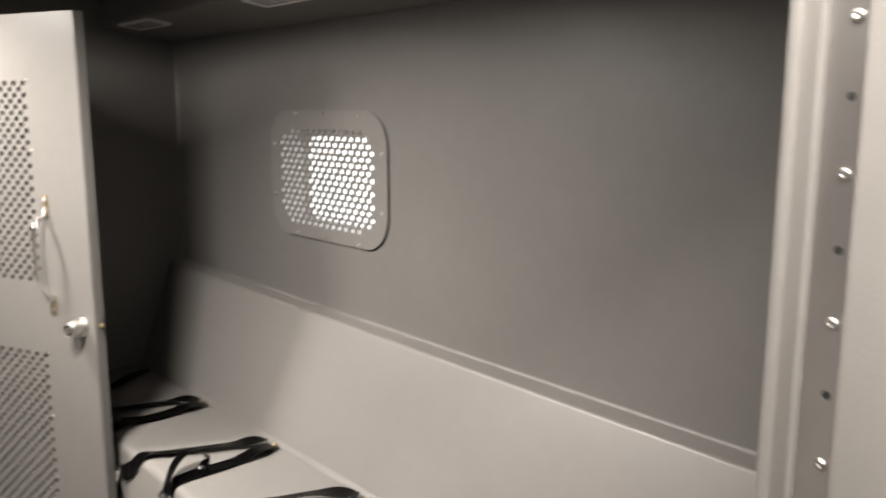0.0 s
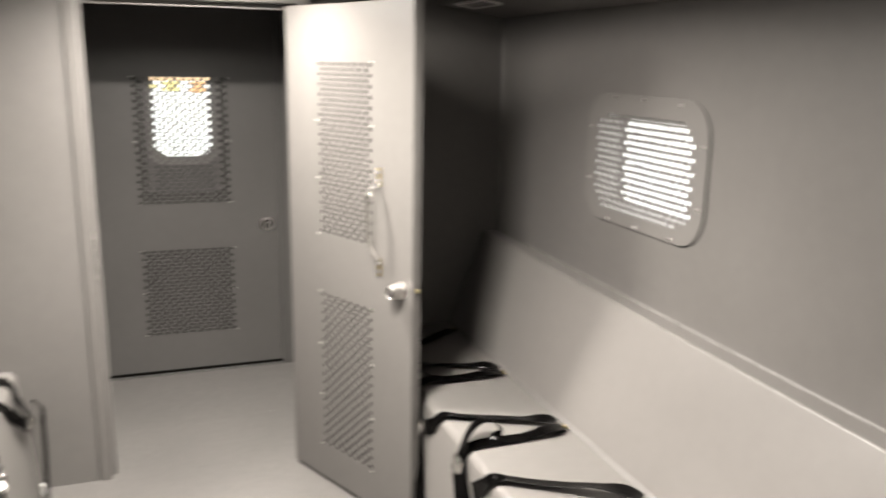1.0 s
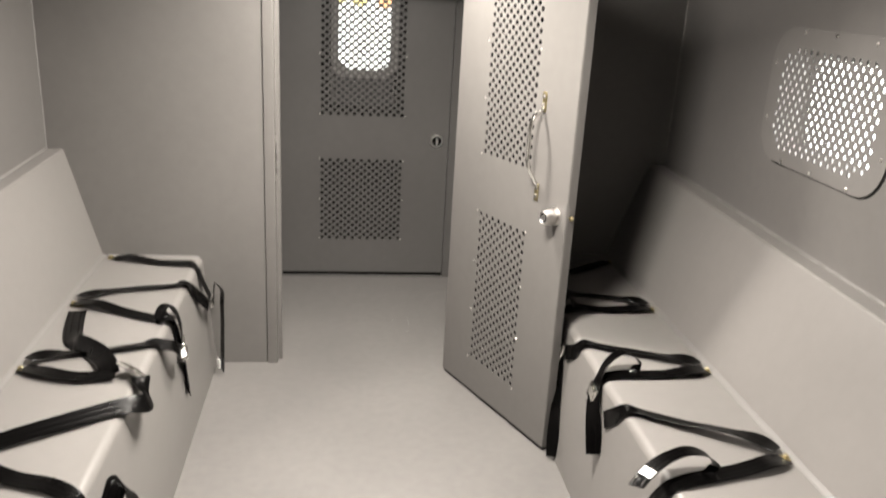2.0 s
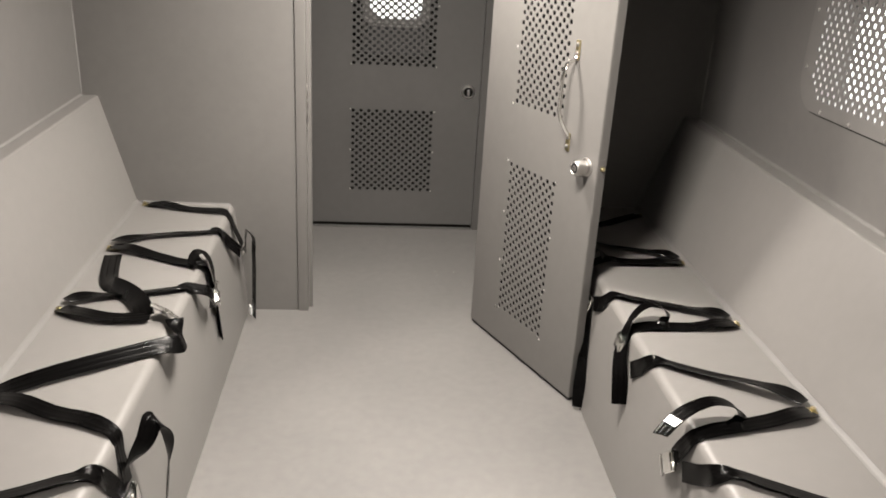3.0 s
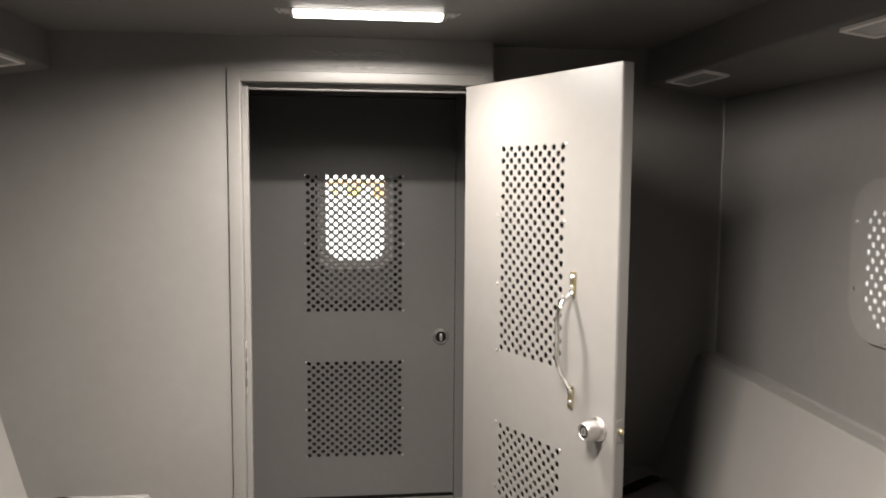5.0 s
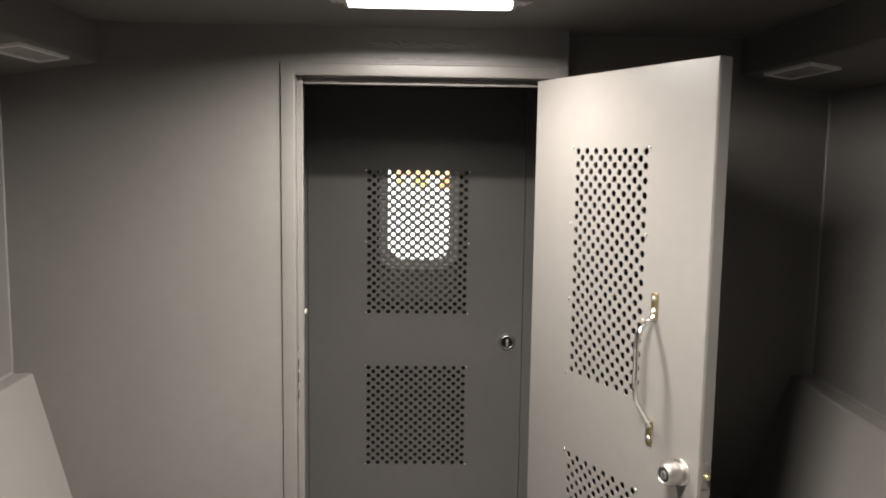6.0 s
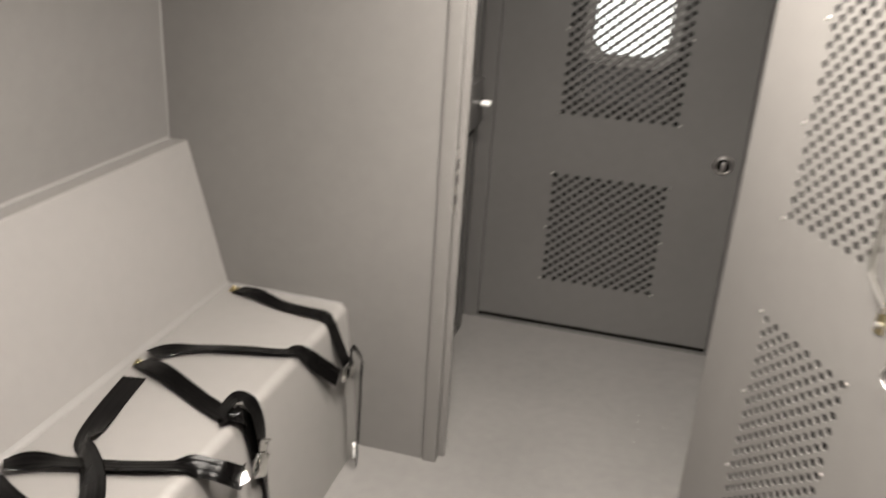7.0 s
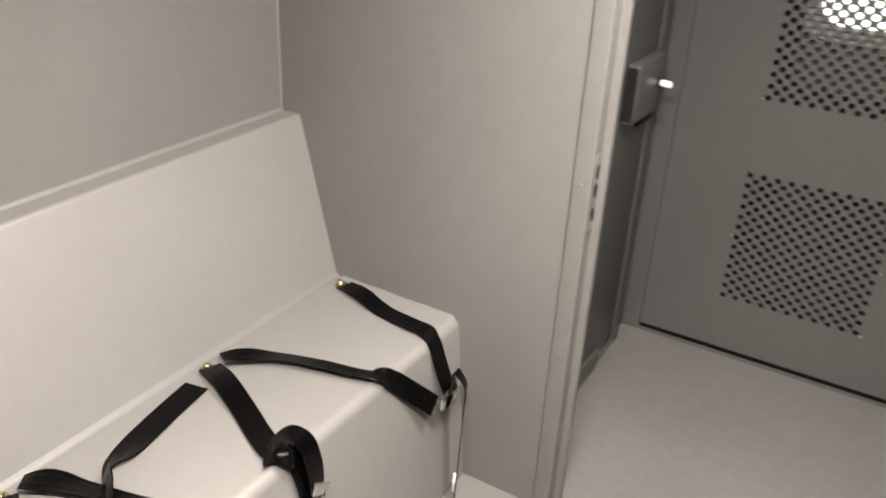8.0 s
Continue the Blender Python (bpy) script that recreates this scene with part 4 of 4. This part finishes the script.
# right bench, third belt with a bowed loop and its end hanging straight
b = belt(R, "black webbing seat belt with a bowed loop and hanging end")
anchor(b, R, 0.980, RY[2])
webbing(b, [seat(R, 0.975, 2.700, 0.006), seat(R, 0.92, 2.685, 0.017), seat(R, 0.84, 2.682, 0.004), seat(R, 0.76, 2.682, 0.004), seat(R, 0.69, 2.682, 0.003), lip(R, 2.680), front(R, 2.680, 0.42, 0.008), front(R, 2.678, 0.385, 0.012)])
webbing(b, [seat(R, 0.745, 2.675, 0.008), turned(R, 0.764, 2.690, SEAT + 0.024, (0.9, 0.1, 0.3)), turned(R, 0.752, 2.718, SEAT + 0.050, (0.5, 0.2, 0.85)), turned(R, 0.720, 2.728, SEAT + 0.058, (0, 0.2, 1)), turned(R, 0.680, 2.715, SEAT + 0.044, (-0.5, 0.2, 0.8)), turned(R, 0.646, 2.690, SEAT + 0.010, (-0.85, 0.1, 0.4)), turned(R, 0.618, 2.650, 0.40, (-0.8, -0.5, 0.1)), turned(R, 0.614, 2.610, 0.335, (-0.5, -0.85, 0)), turned(R, 0.616, 2.582, 0.262, (-0.35, -0.93, 0))], "free belt end bowed up and hanging over the front", 0.048)
webbing(b, [lean(R, 0.968, 2.258, 0.010), turned(R, 0.945, 2.285, SEAT + 0.024, (0.1, -0.25, 0.95)), lean(R, 0.88, 2.328, 0.020), lean(R, 0.80, 2.385, 0.008), lean(R, 0.72, 2.440, 0.003), lean(R, 0.68, 2.468, 0.002), lip(R, 2.492), front(R, 2.530, 0.418), front(R, 2.585, 0.375, 0.008)])
buckle(b, onto(R, 2.672, 0.412, 0.25, 0.018))

# right bench, fourth belt with a white label at its bowed end
b = belt(R, "black seat belt with a white label at its bowed end")
anchor(b, R, 0.980, RY[3])
webbing(b, [seat(R, 0.972, 2.228, 0.006), seat(R, 0.92, 2.206, 0.017), seat(R, 0.86, 2.190, 0.010), seat(R, 0.76, 2.168, 0.005), seat(R, 0.69, 2.152, 0.004), lip(R, 2.148, 0.002), front(R, 2.168, 0.41, 0.010), front(R, 2.192, 0.362, 0.014)])
webbing(b, [seat(R, 0.742, 2.160, 0.008), turned(R, 0.768, 2.170, SEAT + 0.022, (0.9, 0.2, 0.3)), turned(R, 0.755, 2.192, SEAT + 0.045, (0.5, 0.2, 0.85)), turned(R, 0.715, 2.204, SEAT + 0.055, (0, 0.1, 1)), turned(R, 0.660, 2.195, SEAT + 0.048, (-0.2, 0.1, 1)), turned(R, 0.605, 2.172, SEAT + 0.028, (-0.4, 0, 0.9)), turned(R, 0.560, 2.140, SEAT + 0.004, (-0.6, 0, 0.8))], "free belt end bowed out over the edge", 0.048)
part("label", moved(boxed(-0.012, 0.012, -0.017, 0.017, 0.002, 0.0035), Matrix.Translation((CX + 0.590, 2.1615, SEAT + 0.0255)) @ Matrix.Rotation(radians(33), 4, "Z") @ Matrix.Rotation(radians(-25), 4, "Y")), LABEL, b, "blank white belt label")
webbing(b, [lean(R, 0.968, 1.790, 0.010), lean(R, 0.90, 1.835, 0.014), lean(R, 0.82, 1.895, 0.005), lean(R, 0.72, 1.960, 0.003), lean(R, 0.68, 1.985, 0.003), lip(R, 2.005), front(R, 2.060, 0.41), front(R, 2.140, 0.360, 0.010)])
buckle(b, onto(R, 2.195, 0.345, 0.8, 0.014))
b = belt(R, BELT)
anchor(b, R, 0.980, RY[4])
webbing(b, [seat(R, 0.972, 1.758, 0.006), seat(R, 0.88, 1.735, 0.017), seat(R, 0.78, 1.712, 0.003), seat(R, 0.69, 1.690, 0.003), lip(R, 1.675), front(R, 1.655, 0.41), front(R, 1.635, 0.345, 0.010)])
webbing(b, [lean(R, 0.968, 1.318, 0.008), lean(R, 0.88, 1.370, 0.006), lean(R, 0.78, 1.430, 0.003), lean(R, 0.69, 1.480, 0.003), lip(R, 1.500), front(R, 1.535, 0.41), front(R, 1.590, 0.345, 0.010)])
buckle(b, onto(R, 1.615, 0.325, 0.6, 0.010))


# ---- ceiling lights ----
def ceiling_light(name, x, y, watts):
    top = thing(name, "slim lit ceiling light on a pale drilled metal plate", "ceiling light", (x, y, CEIL), group="ceiling lights")
    plate = bmesh.new()
    rows = [[plate.verts.new((px, py, pz)) for px, py in ((-0.238, -0.024), (0.238, -0.024), (0.222, 0.036), (-0.230, 0.036))] for pz in (-0.003, -0.0002)]
    plate.faces.new(rows[0])
    plate.faces.new(rows[1])
    for q in range(4):
        plate.faces.new((rows[0][q], rows[0][(q + 1) % 4], rows[1][(q + 1) % 4], rows[1][q]))
    base = part("plate", plate, PLATE, top, "pale metal mounting plate", smooth=False)
    for px, py in ((-0.226, -0.014), (-0.220, 0.024), (0.226, -0.014), (0.214, 0.024)):
        part("hole", moved(lathe([(0, -0.0036), (0.0042, -0.0036), (0.0042, -0.0031), (0, -0.0031)], 12), Matrix.Translation((px, py, 0))), BLACK, base)
    flat = rounded([(-0.0260, -0.0032), (-0.0260, -0.0125), (0.0280, -0.0150), (0.0280, -0.0032)], [0, 0.006, 0.006, 0], 4)
    part("tube", moved(prism(flat, -0.191, 0.191), pose(0, 0, 0, 0, 0, 90)), LIT, top, "glowing flat diffuser", smooth=False)
    for e in (-1, 1):
        part("end_cap", moved(prism([(px * 0.97, -0.0032 + (pz + 0.0032) * 0.92) for px, pz in flat], e * 0.1912, e * 0.199), pose(0, 0, 0, 0, 0, 90)), LENS, top, "clear plastic end cap")
    lamp = bpy.data.lights.new("lamp", "AREA")
    lamp.shape, lamp.size, lamp.size_y, lamp.spread = "RECTANGLE", 0.376, 0.040, radians(SPREAD)
    lamp.energy, lamp.color = watts, (1.0, 0.925, 0.845)
    ob = new("lamp", lamp)
    ob.parent = top
    ob.location = (0, 0, -0.0158)
    return top


# those at y 1.575 and 0.690 are unseen, added to brighten the entry end
for y, watts in LAMPS:
    ceiling_light("ceiling_light", 0.034, y, watts)


def soffit_light(s, y):
    """An unlit flush light on the sloping underside of a soffit."""
    tilt = math.atan2(SOF_OUT - SOF_IN, HW - 0.930)
    m = Matrix.Translation((CX + s * 0.980, y, SOF_IN + (SOF_OUT - SOF_IN) * 0.050 / (HW - 0.930) - 0.0005)) @ Matrix.Rotation(-tilt * s, 4, "Y")
    top = thing("soffit_light", "unlit flush light with a pale frame under the soffit", "light", group="flush lights under the soffits")
    top.matrix_basis = m
    pale = rim(oblong(-0.042, 0.042, -0.136, 0.136, 0.006, 2), oblong(-0.032, 0.032, -0.122, 0.122, 0.004, 2), 0, 0.007)
    part("frame", moved(pale, Matrix(((1, 0, 0, 0), (0, 0, 1, 0), (0, -1, 0, 0), (0, 0, 0, 1)))), PALE, top, "pale plastic frame")
    part("lens", boxed(-0.0318, 0.0318, -0.1218, 0.1218, -0.004, 0.0, bevel=0.001, segments=1), OFF_LENS, top, "clouded plastic lens")
    return top


for y in (3.51, 2.60, 1.69):
    soffit_light(1, y)
for y in (3.40, 2.49, 1.58):
    soffit_light(-1, y)

# ---- vestibule side door with its lock ----
v = thing("door_3", "grey painted side door of the vestibule with a slide lock", "door", kind="structure")
part("leaf", boxed(VX0, VX0 + 0.012, 3.86, 4.508, 0.045, 1.78, bevel=0.003), FAR, v, "grey painted side door leaf")
part("stile", boxed(VX0, VX0 + 0.015, 4.512, 4.570, 0.0, 1.80, bevel=0.004), FAR, v, "grey painted door post")
part("kick_strip", boxed(VX0, VX0 + 0.020, 3.80, 4.365, 0.004, 0.078, bevel=0.003), FAR, v)
part("kick_strip", boxed(VX0, VX0 + 0.014, 4.3655, 4.511, 0.004, 0.034, bevel=0.002), FAR, v)
lk = part("lock_box", boxed(VX0 + 0.0125, VX0 + 0.046, 4.258, 4.500, 0.845, 1.003, bevel=0.003), FAR, v, "grey lock housing")
part("slot", boxed(VX0 + 0.0145, VX0 + 0.043, 4.2565, 4.2577, 0.852, 0.996), BLACK, lk)
part("rail", boxed(VX0 + 0.0125, VX0 + 0.024, 4.38, 4.508, 0.806, 0.826, bevel=0.002), BLACK, v, "dark metal guide rail")
# polished metal end; the white colour stands in for its glint
part("bolt", moved(lathe([(0, 0), (0.0095, 0), (0.0095, 0.028), (0.0080, 0.030), (0, 0.030)], 18), Matrix.Translation((VX0 + 0.0535, 4.448, 0.924)) @ pose(0, 0, 0, 0, 90, -12)), LABEL, v, "polished bolt end with its glint given as white colour")
part("bolt_collar", moved(lathe([(0, 0), (0.013, 0), (0.013, 0.007), (0, 0.007)], 18), Matrix.Translation((VX0 + 0.0462, 4.450, 0.924)) @ pose(0, 0, 0, 0, 90, -12)), BLACK, v, "dark collar round the bolt")

# ---- entry door, swung back out of the way ----
ed = thing("door_4", "pale painted entry door swung open with a continuous hinge", "door", kind="structure")
part("leaf", boxed(EX1 - 0.049, EX1 - 0.011, 0.16, 0.846, 0.02, 1.735, bevel=0.004), DOOR, ed, "plain pale painted door leaf")
hg = part("hinge_leaf", boxed(EX1 - 0.0422, EX1 - 0.0405, 0.8462, 0.870, 0.02, 1.72), STEEL, ed, "worn steel hinge leaf")
for i in range(34):
    z = 0.025 + i * 0.0484
    if i % 2:
        screw(hg, (EX1 - 0.0425, 0.8535, z), (-1, 0, 0), 0.62)
    else:
        part("hole", moved(lathe([(0, 0.0003), (0.0030, 0.0003), (0.0030, 0), (0, 0)], 10), Matrix.Translation((EX1 - 0.0423, 0.8535, z)) @ pose(0, 0, 0, 0, -90, 0)), BLACK, hg)

# ---- small pale paint flakes on the floor by the doorway ----
rng = random.Random(7)
bm = bmesh.new()
for i in range(8):
    x, y = rng.gauss(0.18, 0.09), rng.gauss(4.10, 0.06)
    r, a = rng.uniform(0.0007, 0.0013), rng.uniform(0, 6.28)
    if -0.3 < x < 0.42 and 3.85 < y < 4.5:
        ring = [(x + r * rng.uniform(0.6, 1.3) * math.cos(a + q * 1.257), y + r * rng.uniform(0.6, 1.3) * math.sin(a + q * 1.257)) for q in range(5)]
        low = [bm.verts.new((px, py, 0.0002)) for px, py in ring]
        top = [bm.verts.new((px, py, 0.0011)) for px, py in ring]
        bm.faces.new(top)
        for q in range(5):
            bm.faces.new((low[q], low[(q + 1) % 5], top[(q + 1) % 5], top[q]))
tagged(link("paint_flakes", bm, LABEL), "tiny pale paint flakes scattered on the grey floor", "debris", kind="stuff")
